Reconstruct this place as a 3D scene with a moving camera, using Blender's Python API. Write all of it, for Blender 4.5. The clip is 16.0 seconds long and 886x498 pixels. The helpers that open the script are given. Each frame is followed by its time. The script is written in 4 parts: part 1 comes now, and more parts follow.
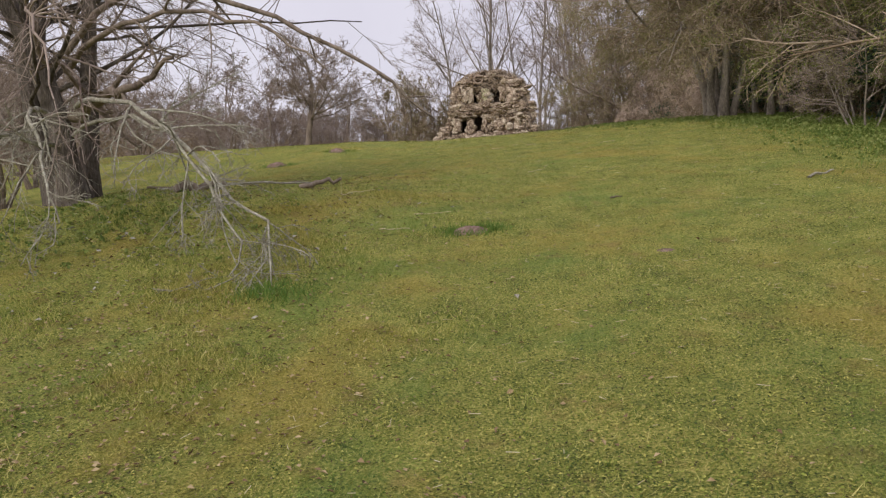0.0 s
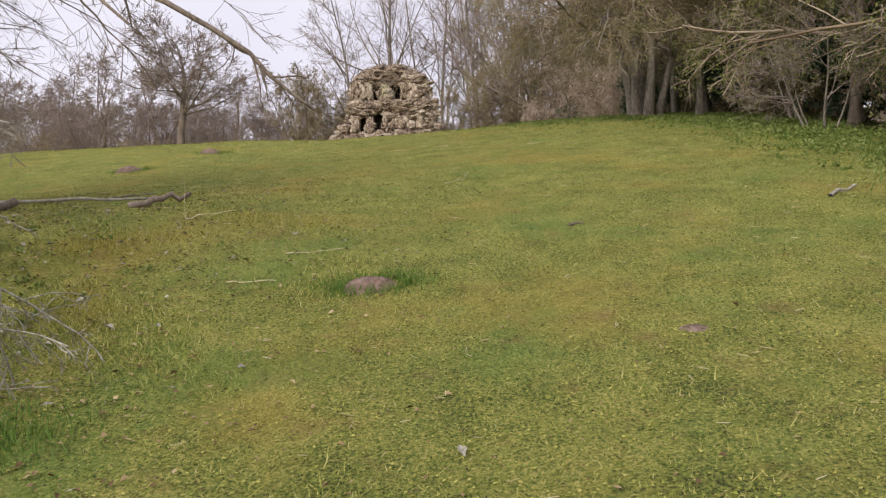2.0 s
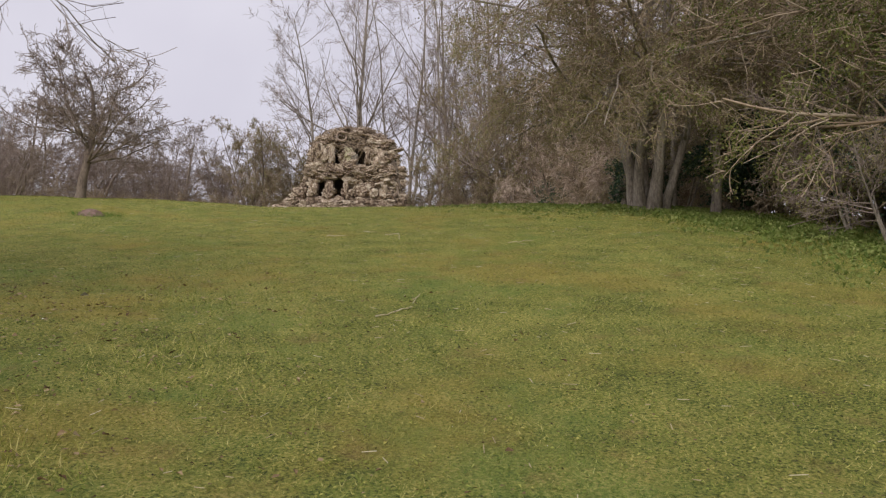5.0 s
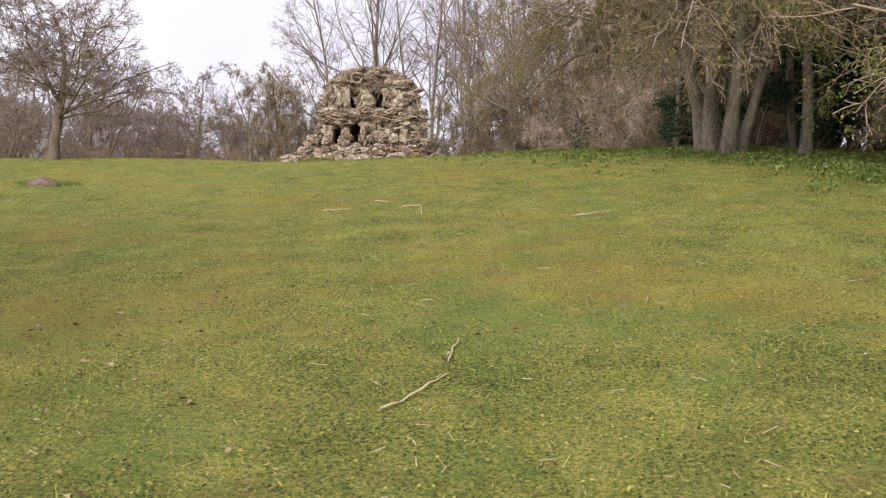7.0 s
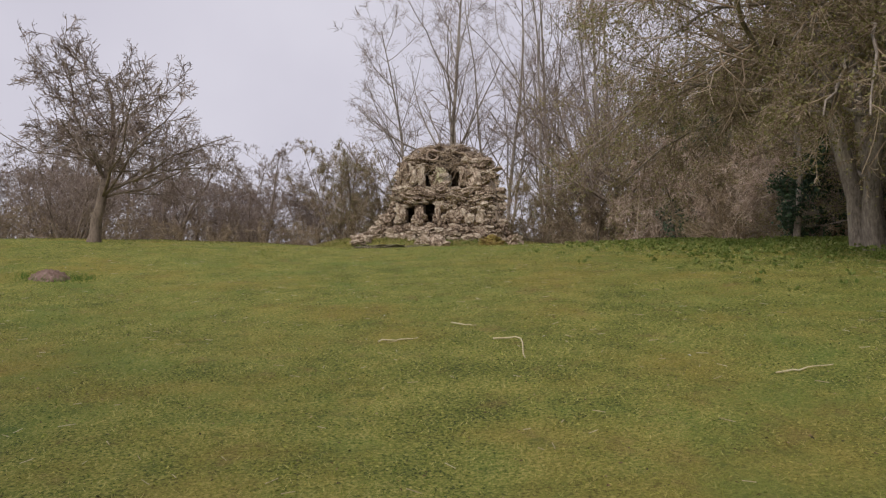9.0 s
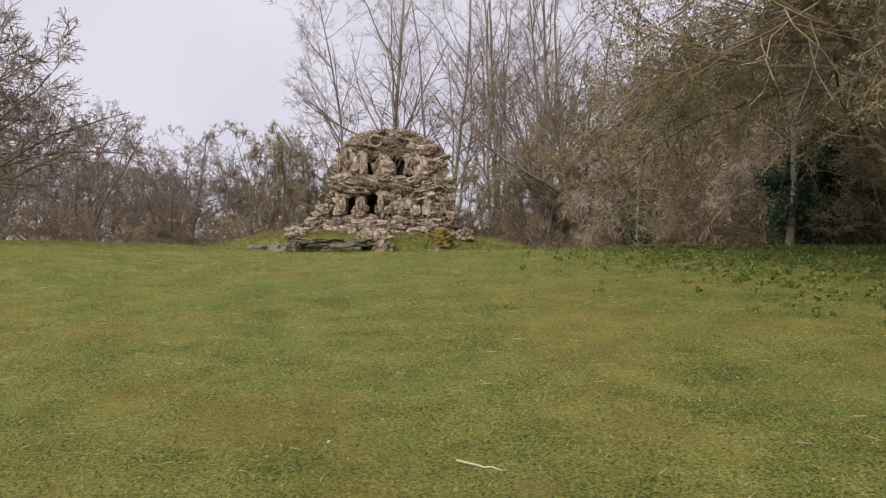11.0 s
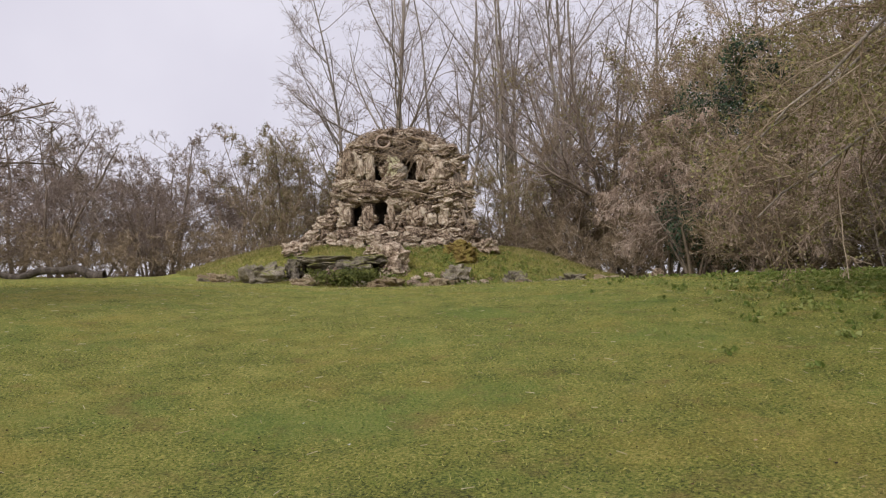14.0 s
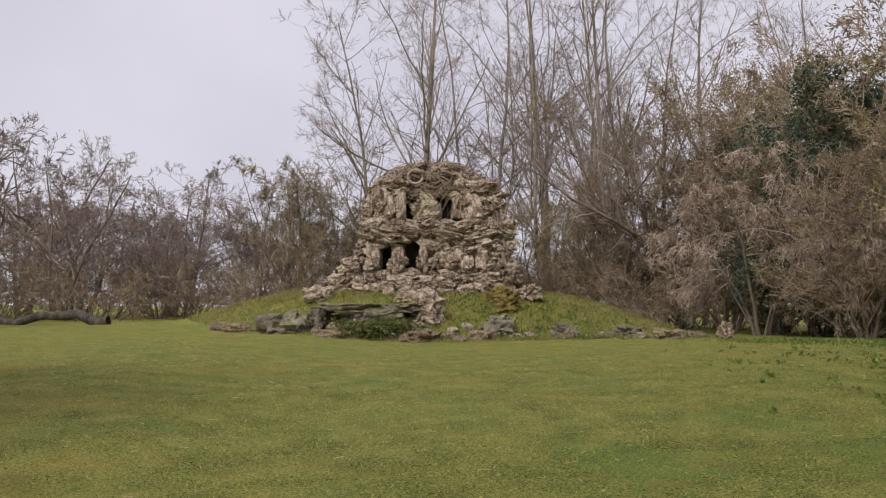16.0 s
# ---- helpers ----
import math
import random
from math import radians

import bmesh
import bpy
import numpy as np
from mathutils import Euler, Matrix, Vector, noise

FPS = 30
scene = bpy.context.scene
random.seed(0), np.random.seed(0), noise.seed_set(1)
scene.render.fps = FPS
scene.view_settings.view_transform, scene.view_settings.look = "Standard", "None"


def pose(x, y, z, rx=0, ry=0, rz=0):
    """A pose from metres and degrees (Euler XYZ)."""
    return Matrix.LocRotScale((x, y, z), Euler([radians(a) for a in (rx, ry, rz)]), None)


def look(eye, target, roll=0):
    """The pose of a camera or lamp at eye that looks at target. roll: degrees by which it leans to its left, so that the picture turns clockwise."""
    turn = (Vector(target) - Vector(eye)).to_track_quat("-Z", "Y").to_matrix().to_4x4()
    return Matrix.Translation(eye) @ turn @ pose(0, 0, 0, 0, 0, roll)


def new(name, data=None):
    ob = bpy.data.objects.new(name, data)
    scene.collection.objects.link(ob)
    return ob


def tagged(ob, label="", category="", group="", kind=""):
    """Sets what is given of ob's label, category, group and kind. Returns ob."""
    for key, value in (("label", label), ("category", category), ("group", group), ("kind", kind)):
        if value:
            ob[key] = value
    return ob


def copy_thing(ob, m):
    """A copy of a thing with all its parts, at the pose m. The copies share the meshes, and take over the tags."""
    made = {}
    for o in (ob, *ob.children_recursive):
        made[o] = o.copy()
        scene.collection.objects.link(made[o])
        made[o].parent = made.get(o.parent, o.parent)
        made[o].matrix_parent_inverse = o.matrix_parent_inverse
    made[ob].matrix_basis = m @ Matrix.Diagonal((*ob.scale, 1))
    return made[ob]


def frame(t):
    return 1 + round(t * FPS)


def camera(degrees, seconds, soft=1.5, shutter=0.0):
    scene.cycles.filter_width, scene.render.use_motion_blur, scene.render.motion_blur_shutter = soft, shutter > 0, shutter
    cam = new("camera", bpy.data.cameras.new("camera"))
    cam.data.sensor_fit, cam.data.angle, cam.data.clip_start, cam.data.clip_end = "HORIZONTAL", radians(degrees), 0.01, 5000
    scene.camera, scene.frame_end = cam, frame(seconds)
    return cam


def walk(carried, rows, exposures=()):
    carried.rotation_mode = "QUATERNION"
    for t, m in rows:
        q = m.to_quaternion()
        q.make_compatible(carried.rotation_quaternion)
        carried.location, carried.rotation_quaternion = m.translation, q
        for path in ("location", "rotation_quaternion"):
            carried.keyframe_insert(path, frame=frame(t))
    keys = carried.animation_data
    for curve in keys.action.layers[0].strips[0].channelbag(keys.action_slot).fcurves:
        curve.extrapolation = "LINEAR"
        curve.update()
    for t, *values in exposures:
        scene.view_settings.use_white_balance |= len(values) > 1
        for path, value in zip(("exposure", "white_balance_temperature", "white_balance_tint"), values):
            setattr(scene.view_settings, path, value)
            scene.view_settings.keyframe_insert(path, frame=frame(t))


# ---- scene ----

# ---- camera and walk ----
cam = camera(59.7, 16.0, soft=1.25)
ROWS = [
    (0, (0.000, 0.000, 1.800), (-2.385, 19.825, 0.677), -2.59),
    (0.5, (-0.017, 0.807, 1.866), (-1.855, 20.675, 0.493), -2.32),
    (1, (-0.150, 1.533, 1.921), (-1.384, 21.427, 0.270), -1.76),
    (1.5, (-0.200, 2.320, 2.016), (-1.164, 22.289, 1.444), -2.00),
    (2, (-0.229, 3.051, 2.084), (-0.060, 23.010, 0.807), -2.80),
    (2.5, (-0.164, 3.817, 2.159), (0.406, 23.705, 0.129), -2.38),
    (3, (-0.115, 4.566, 2.262), (0.422, 24.556, 1.950), -1.44),
    (3.5, (-0.014, 5.288, 2.361), (0.756, 25.271, 2.609), 0.59),
    (4, (0.021, 6.003, 2.441), (0.764, 25.983, 2.940), 0.45),
    (4.2, (0.031, 6.267, 2.495), (0.882, 26.242, 3.032), 0.53),
    (6.3, (0.125, 9.057, 2.913), (1.394, 29.005, 2.226), 2.02),
    (6.5, (0.124, 9.345, 2.967), (0.991, 29.301, 1.951), 0.70),
    (7, (0.091, 10.028, 3.072), (0.601, 29.994, 2.022), -0.32),
    (7.5, (0.086, 10.684, 3.219), (-0.246, 30.678, 2.861), 2.20),
    (8, (0.015, 11.361, 3.356), (-1.429, 31.305, 3.768), 0.93),
    (8.5, (-0.032, 11.973, 3.446), (-1.415, 31.895, 4.539), 0.64),
    (9, (-0.109, 12.575, 3.460), (-1.474, 32.508, 4.375), 0.89),
    (9.5, (-0.212, 13.234, 3.551), (-0.778, 33.220, 4.014), 2.52),
    (9.7, (-0.251, 13.529, 3.610), (-0.781, 33.516, 4.105), 2.51),
    (11.8, (-0.862, 16.565, 4.100), (-0.207, 36.541, 4.816), 0.41),
    (12, (-0.948, 16.856, 4.139), (-0.389, 36.830, 4.995), 0.07),
    (12.5, (-1.085, 17.569, 4.219), (-0.554, 37.543, 5.093), 0.24),
    (13, (-1.229, 18.248, 4.350), (-1.304, 38.224, 5.319), -0.02),
    (13.5, (-1.345, 18.895, 4.460), (-0.971, 38.888, 4.802), -0.77),
    (14, (-1.524, 19.603, 4.552), (-1.116, 39.589, 5.179), -0.42),
    (14.5, (-1.712, 20.262, 4.639), (0.272, 40.157, 5.138), 0.65),
    (15, (-1.879, 21.043, 4.802), (-0.307, 40.981, 4.952), 0.81),
    (15.5, (-2.101, 21.719, 4.964), (-1.224, 41.698, 5.246), 0.26),
    (16, (-2.212, 22.371, 5.131), (-2.225, 42.318, 6.589), 0.19),
]
EXPOSURES = [(0, 0.22), (0.5, 0.64), (1, 0.8), (1.5, 0.78), (2, 0.45), (2.5, 1.1), (3, 1.08), (3.5, 0.68), (4, 0.15), (4.2, 0.1), (6.3, 0.55), (6.5, 0.75), (7, 0.68), (7.5, 0.65), (8, 0.28), (9, 0.02), (9.5, 0.32), (12.5, 0.12), (14, 0.22), (14.5, 0.15), (15, 0.48), (15.5, 0.35), (16, 0.1)]
walk(cam, [(t, look(eye, target, roll)) for t, eye, target, roll in ROWS], EXPOSURES)

# ---- overcast daylight ----
world = bpy.data.worlds.new("overcast_sky")
scene.world = world
world.use_nodes = True
wn, wl = world.node_tree.nodes, world.node_tree.links
wn.clear()
sky = wn.new("ShaderNodeTexSky")
sky.sky_type, sky.sun_disc = "NISHITA", False
sky.sun_elevation, sky.sun_rotation = radians(39), radians(212)
wc = wn.new("ShaderNodeTexCoord")
wnoise = wn.new("ShaderNodeTexNoise")
wnoise.inputs["Scale"].default_value, wnoise.inputs["Detail"].default_value = 2.2, 5
wl.new(wc.outputs["Generated"], wnoise.inputs["Vector"])
wramp = wn.new("ShaderNodeValToRGB")
wramp.color_ramp.elements[0].position, wramp.color_ramp.elements[0].color = 0.3, (6.6, 6.3, 7.3, 1)
wramp.color_ramp.elements[1].position, wramp.color_ramp.elements[1].color = 0.7, (8.2, 7.9, 8.8, 1)
wl.new(wnoise.outputs["Fac"], wramp.inputs["Fac"])
wmix = wn.new("ShaderNodeMix")
wmix.data_type = "RGBA"
wmix.inputs["Factor"].default_value = 0.93
wl.new(sky.outputs[0], wmix.inputs[6])
wl.new(wramp.outputs["Color"], wmix.inputs[7])
wbg = wn.new("ShaderNodeBackground")
wbg.inputs["Strength"].default_value = 0.09
wl.new(wmix.outputs[2], wbg.inputs["Color"])
wo = wn.new("ShaderNodeOutputWorld")
wl.new(wbg.outputs[0], wo.inputs["Surface"])

sun = new("sun", bpy.data.lights.new("sun", "SUN"))
sun.data.energy, sun.data.angle, sun.data.color = 2.2, radians(25), (1.0, 0.95, 0.88)
sun.matrix_world = look((-19, -30, 29), (0, 0, 0))


# ---- materials ----
def material(name, colours, scale=6.0, fine=60.0, rough=0.9, bump=0.3, island=0.0, obj=0.0, detail=4, moss=None, moss_at=(0.55, 0.75), stretch=None, trans=0.0, dist=0.02, fine_k=0.6, broad_k=1.0, fine_detail=3, patches=()):
    """A ramp of colours over two scales of noise, shifted per mesh island or per object, with bump; moss lies on faces that look up."""
    m = bpy.data.materials.new(name)
    m.use_nodes = True
    n, l = m.node_tree.nodes, m.node_tree.links
    b = n["Principled BSDF"]
    b.inputs["Roughness"].default_value = rough
    b.inputs["Specular IOR Level"].default_value = 0.25
    tc = n.new("ShaderNodeTexCoord")
    geo = n.new("ShaderNodeNewGeometry")
    src = geo.outputs["Position"] if not obj else tc.outputs["Object"]
    if stretch:
        mp = n.new("ShaderNodeMapping")
        mp.inputs["Scale"].default_value = stretch
        l.new(src, mp.inputs["Vector"])
        src = mp.outputs["Vector"]
    a, f = n.new("ShaderNodeTexNoise"), n.new("ShaderNodeTexNoise")
    a.inputs["Scale"].default_value, a.inputs["Detail"].default_value = scale, detail
    f.inputs["Scale"].default_value, f.inputs["Detail"].default_value = fine, fine_detail
    a.inputs["Roughness"].default_value = 0.6
    l.new(src, a.inputs["Vector"]), l.new(src, f.inputs["Vector"])
    f.inputs["Roughness"].default_value = 0.7

    def add(u, v, k):
        s = n.new("ShaderNodeMath")
        s.operation = "MULTIPLY_ADD"
        l.new(v, s.inputs[0])
        s.inputs[1].default_value = k
        if isinstance(u, float):
            s.inputs[2].default_value = u
        else:
            l.new(u, s.inputs[2])
        return s.outputs[0]

    v = add(0.5 - broad_k / 2 - fine_k / 2 - island / 2 - obj / 2, a.outputs["Fac"], broad_k)
    v = add(v, f.outputs["Fac"], fine_k)
    if island:
        v = add(v, geo.outputs["Random Per Island"], island)
    if obj:
        oi = n.new("ShaderNodeObjectInfo")
        v = add(v, oi.outputs["Random"], obj)
    r = n.new("ShaderNodeValToRGB")
    e = r.color_ramp.elements
    while len(e) < len(colours):
        e.new(0.5)
    for k, c in enumerate(colours):
        e[k].position = 0.22 + 0.56 * k / max(1, len(colours) - 1)
        e[k].color = (*c, 1)
    l.new(v, r.inputs["Fac"])
    out = r.outputs["Color"]
    if moss:
        sep = n.new("ShaderNodeSeparateXYZ")
        l.new(geo.outputs["Normal"], sep.inputs[0])
        mm = add(-0.5, a.outputs["Fac"], 1.0)
        mm = add(sep.outputs["Z"], mm, 1.4)
        mr = n.new("ShaderNodeMapRange")
        mr.inputs["From Min"].default_value, mr.inputs["From Max"].default_value = moss_at
        l.new(mm, mr.inputs["Value"])
        mx = n.new("ShaderNodeMix")
        mx.data_type = "RGBA"
        l.new(mr.outputs[0], mx.inputs["Factor"])
        l.new(out, mx.inputs[6])
        mx.inputs[7].default_value = (*moss, 1)
        out = mx.outputs[2]
    for tint, size, most, start in patches:
        pn = n.new("ShaderNodeTexNoise")
        pn.inputs["Scale"].default_value, pn.inputs["Detail"].default_value = size, 8
        pn.inputs["Roughness"].default_value = 0.65
        l.new(geo.outputs["Position"], pn.inputs["Vector"])
        pr = n.new("ShaderNodeMapRange")
        pr.inputs["From Min"].default_value, pr.inputs["From Max"].default_value, pr.inputs["To Max"].default_value = start, start + 0.14, most
        l.new(pn.outputs["Fac"], pr.inputs["Value"])
        px = n.new("ShaderNodeMix")
        px.data_type = "RGBA"
        l.new(pr.outputs[0], px.inputs["Factor"])
        l.new(out, px.inputs[6])
        px.inputs[7].default_value = (*tint, 1)
        out = px.outputs[2]
    l.new(out, b.inputs["Base Color"])
    if bump:
        bp = n.new("ShaderNodeBump")
        bp.inputs["Strength"].default_value, bp.inputs["Distance"].default_value = bump, dist
        l.new(v, bp.inputs["Height"])
        l.new(bp.outputs[0], b.inputs["Normal"])
    if trans:
        t = n.new("ShaderNodeBsdfTranslucent")
        l.new(out, t.inputs["Color"])
        ms = n.new("ShaderNodeMixShader")
        ms.inputs[0].default_value = trans
        l.new(b.outputs[0], ms.inputs[1]), l.new(t.outputs[0], ms.inputs[2])
        l.new(ms.outputs[0], n["Material Output"].inputs["Surface"])
    return m


MOSS_PATCHES = (((0.43, 0.3, 0.07), 0.6, 0.38, 0.5), ((0.15, 0.25, 0.05), 0.9, 0.45, 0.52), ((0.27, 0.17, 0.07), 3.1, 0.45, 0.56), ((0.08, 0.13, 0.03), 5.5, 0.5, 0.57))
# the darkest tone puts the shade of crannies in the turf into the colour
LAWN = material("lawn", [(0.048, 0.058, 0.015), (0.198, 0.228, 0.044), (0.318, 0.321, 0.07), (0.528, 0.448, 0.14)], 2.3, 60, 0.95, 0.8, detail=9, dist=0.035, fine_k=2.1, broad_k=0.6, fine_detail=9, patches=MOSS_PATCHES)
BLADE = material("grass_blade", [(0.12, 0.176, 0.03), (0.264, 0.309, 0.065), (0.396, 0.406, 0.097), (0.6, 0.545, 0.205)], 1.3, 9, 0.75, 0, island=0.95, trans=0.4, detail=9, broad_k=0.5, patches=MOSS_PATCHES)
MOSS_LEAF = material("moss_leaflet", [(0.06, 0.091, 0.019), (0.192, 0.242, 0.043), (0.336, 0.376, 0.076), (0.504, 0.461, 0.13)], 1.6, 9, 0.8, 0, island=1.1, trans=0.3, detail=8, broad_k=0.5, patches=MOSS_PATCHES)
DARK_CRUMB = material("dark_crumb", [(0.03, 0.025, 0.012), (0.07, 0.06, 0.025), (0.15, 0.1, 0.05)], 3, 20, 0.95, 0, island=0.7)
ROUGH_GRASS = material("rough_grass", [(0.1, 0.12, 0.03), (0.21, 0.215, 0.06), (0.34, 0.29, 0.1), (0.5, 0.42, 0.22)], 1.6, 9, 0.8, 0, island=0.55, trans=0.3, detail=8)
TUFT = material("tuft_blade", [(0.07, 0.14, 0.02), (0.13, 0.22, 0.04), (0.2, 0.28, 0.07)], 2, 9, 0.7, 0, island=0.5, trans=0.35)
BARK = material("bark", [(0.08, 0.06, 0.048), (0.19, 0.15, 0.12), (0.31, 0.25, 0.2)], 5, 40, 0.95, 0.8, stretch=(1, 1, 0.25))
OLD_BARK = material("old_bark", [(0.045, 0.036, 0.03), (0.12, 0.1, 0.083), (0.22, 0.185, 0.16)], 6, 45, 0.95, 1.0, stretch=(1, 1, 0.2), dist=0.05, fine_k=0.9)
PALE_BARK = material("pale_bark", [(0.1, 0.085, 0.07), (0.26, 0.22, 0.185), (0.44, 0.39, 0.33)], 3, 30, 0.95, 0.8, stretch=(1, 1, 0.3), fine_k=0.9)
LICHEN = material("lichen_bark", [(0.13, 0.11, 0.085), (0.29, 0.27, 0.215), (0.5, 0.49, 0.41)], 14, 70, 0.95, 0.5, fine_k=0.9)
TWIG = material("twig", [(0.14, 0.1, 0.085), (0.26, 0.205, 0.175), (0.4, 0.33, 0.29)], 2, 20, 0.9, 0, island=0.4)
BROWN_TWIG = material("brown_twig", [(0.16, 0.115, 0.075), (0.3, 0.225, 0.155), (0.47, 0.38, 0.29)], 1.2, 15, 0.9, 0, island=0.5)
VINE = material("dry_vine", [(0.22, 0.155, 0.115), (0.38, 0.285, 0.225), (0.55, 0.45, 0.38)], 1.2, 15, 0.9, 0, island=0.5)
BUD = material("olive_leaf", [(0.18, 0.15, 0.065), (0.3, 0.255, 0.115), (0.43, 0.365, 0.18)], 0.8, 12, 0.8, 0, island=0.5, trans=0.4)
OLIVE = material("olive_bud", [(0.15, 0.14, 0.056), (0.265, 0.245, 0.105), (0.4, 0.37, 0.175)], 0.8, 12, 0.8, 0, island=0.5, trans=0.4)
BROWN_BUD = material("brown_leaf", [(0.17, 0.13, 0.085), (0.29, 0.225, 0.15), (0.42, 0.33, 0.23)], 0.8, 12, 0.85, 0, island=0.5, trans=0.35)
GREEN_LEAF = material("green_leaf", [(0.08, 0.1, 0.03), (0.17, 0.19, 0.055), (0.28, 0.29, 0.09)], 0.8, 12, 0.7, 0, island=0.5, trans=0.4)
DARK_LEAF = material("evergreen_leaf", [(0.025, 0.045, 0.028), (0.05, 0.085, 0.05), (0.09, 0.14, 0.075)], 1, 12, 0.5, 0, island=0.5, trans=0.25)
WEED = material("weed_leaf", [(0.11, 0.16, 0.035), (0.2, 0.255, 0.06), (0.34, 0.37, 0.13)], 1.5, 12, 0.6, 0, island=0.5, trans=0.35)
# near-black low end colours in the shade of pits, on top of modelled ones
STONE = material("tufa_stone", [(0.05, 0.035, 0.028), (0.3, 0.22, 0.16), (0.54, 0.44, 0.34), (0.74, 0.65, 0.53)], 4.5, 12, 0.95, 0.9, obj=0.3, moss=(0.34, 0.3, 0.13), moss_at=(1.35, 1.8), detail=8, dist=0.07, fine_k=1.4, broad_k=0.9, fine_detail=8)
# darker than the stones, so its colour stands in for shade in their crevices
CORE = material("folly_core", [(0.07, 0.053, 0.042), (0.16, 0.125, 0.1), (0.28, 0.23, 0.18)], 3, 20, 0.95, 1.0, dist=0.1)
ROCK = material("mossy_rock", [(0.1, 0.085, 0.07), (0.3, 0.26, 0.21), (0.52, 0.46, 0.38)], 3.0, 22, 0.95, 1.0, obj=0.2, moss=(0.24, 0.24, 0.07), moss_at=(0.55, 1.0), detail=8, dist=0.12, fine_k=0.9)
RED_ROCK = material("ochre_rock", [(0.15, 0.1, 0.06), (0.38, 0.29, 0.19), (0.6, 0.51, 0.38)], 4.0, 22, 0.95, 1.0, obj=0.2, moss=(0.2, 0.2, 0.05), moss_at=(0.9, 1.25), detail=8, dist=0.12, fine_k=0.9)
OCHRE_MOSS = material("ochre_moss", [(0.1, 0.06, 0.025), (0.28, 0.2, 0.06), (0.34, 0.32, 0.09)], 4.0, 25, 1.0, 1.0, detail=8, dist=0.08, fine_k=1.2)
LICHEN_STONE = material("lichened_stone", [(0.16, 0.13, 0.09), (0.5, 0.46, 0.3), (0.74, 0.71, 0.5)], 5, 14, 0.95, 0.9, detail=8, dist=0.06, fine_k=1.3)
SOIL = material("molehill_soil", [(0.12, 0.075, 0.055), (0.24, 0.16, 0.13), (0.36, 0.26, 0.22)], 12, 70, 1.0, 1.0, dist=0.03)
STRAW = material("straw", [(0.36, 0.29, 0.16), (0.52, 0.44, 0.27), (0.66, 0.6, 0.42)], 6, 40, 0.8, 0.1, island=0.4)
DEAD_LEAF = material("dead_leaf", [(0.11, 0.065, 0.03), (0.22, 0.15, 0.075), (0.38, 0.29, 0.16)], 3, 20, 0.8, 0, island=0.7)
PETAL = material("pale_petal", [(0.55, 0.55, 0.48), (0.75, 0.75, 0.68)], 4, 20, 0.8, 0, island=0.4)

# ---- the lie of the land ----
KNOT_Y = np.array([-60, -12, 0, 6.4, 8.4, 10.8, 13.7, 17.6, 21.6, 24, 26.4, 28.8, 32.4, 37.2, 43.2, 54, 72, 120, 360])
KNOT_Z = np.array([-7, -2, 0.06, 1.0, 1.42, 1.86, 2.34, 3.02, 3.56, 3.84, 4.12, 4.3, 4.36, 4.28, 4.08, 4.05, 4.05, 4.05, 3])
PROFILE_Y = np.arange(-100, 500, 0.25)
_k = np.exp(-0.5 * (np.arange(-16, 17) * 0.25 / 1.3) ** 2)
PROFILE_Z = np.convolve(np.pad(np.interp(PROFILE_Y, KNOT_Y, KNOT_Z), 16, "edge"), _k / _k.sum(), "valid")


def smooth(a, b, v):
    t = np.clip((v - a) / (b - a), 0, 1)
    return t * t * (3 - 2 * t)


def ground_z(x, y):
    """The height of the lawn: a slope that eases into a plateau, a bank under the near tree, the mound under the folly."""
    x, y = np.asarray(x, float), np.asarray(y, float)
    z = np.interp(y, PROFILE_Y, PROFILE_Z)
    z = z + 0.05 * np.clip(x + 0.6, -3, 4.2) * np.clip((60 - y) / 40, 0, 1)
    z = z - 0.05 * np.clip(x - 4, 0, 8) * (1 - smooth(17, 30, y))
    z = z - 0.03 * np.clip(-x - 3.5, 0, 25) ** 1.2 * (1 - smooth(15, 31, y))
    z = z + 0.17 * smooth(2, 7, -x) * smooth(15, 26, y) + 0.26 * smooth(5, 13, -x) * smooth(36, 47, y)
    z = z + 0.58 * np.exp(-((x + 6) ** 2 + (y - 10) ** 2) / (2 * 2.8 ** 2))
    r = np.hypot((x + 2.6) / 1.55, y - 52)
    z = z + 1.5 * (1 - smooth(2.6, 6.9, r))
    z = z + 0.028 * np.sin(x * 5.3 + 1.7 * np.sin(y * 1.1)) * np.sin(y * 4.1 + np.sin(x * 1.7)) * smooth(1.2, 2.6, -x) * (1 - smooth(10, 16, y))
    z = z + 0.016 * np.sin(x * 1.9 + 1.3 * np.sin(y * 0.7)) * np.sin(y * 1.3 + x * 0.4 + np.sin(x * 0.8)) + 0.01 * np.sin(x * 5.1 + y * 2.2) * np.sin(y * 4.3)
    return z


def gz(x, y):
    return float(ground_z(x, y))


# ---- mesh tools ----
def mesh_from(name, verts, faces, mat, smooth_faces=True):
    """A mesh from vertex and equal-sided face arrays."""
    verts, faces = np.asarray(verts, np.float32).reshape(-1, 3), np.asarray(faces, np.int32)
    me = bpy.data.meshes.new(name)
    k = faces.shape[1]
    me.vertices.add(len(verts)), me.loops.add(faces.size), me.polygons.add(len(faces))
    me.vertices.foreach_set("co", verts.ravel())
    me.loops.foreach_set("vertex_index", faces.ravel())
    me.polygons.foreach_set("loop_start", np.arange(0, faces.size, k, dtype=np.int32))
    me.polygons.foreach_set("use_smooth", np.full(len(faces), smooth_faces))
    me.update(calc_edges=True)
    me.materials.append(mat)
    return me


def thing(name, m=None):
    ob = new(name)
    ob.empty_display_size = 0.2
    if m is not None:
        ob.matrix_basis = m
    return ob


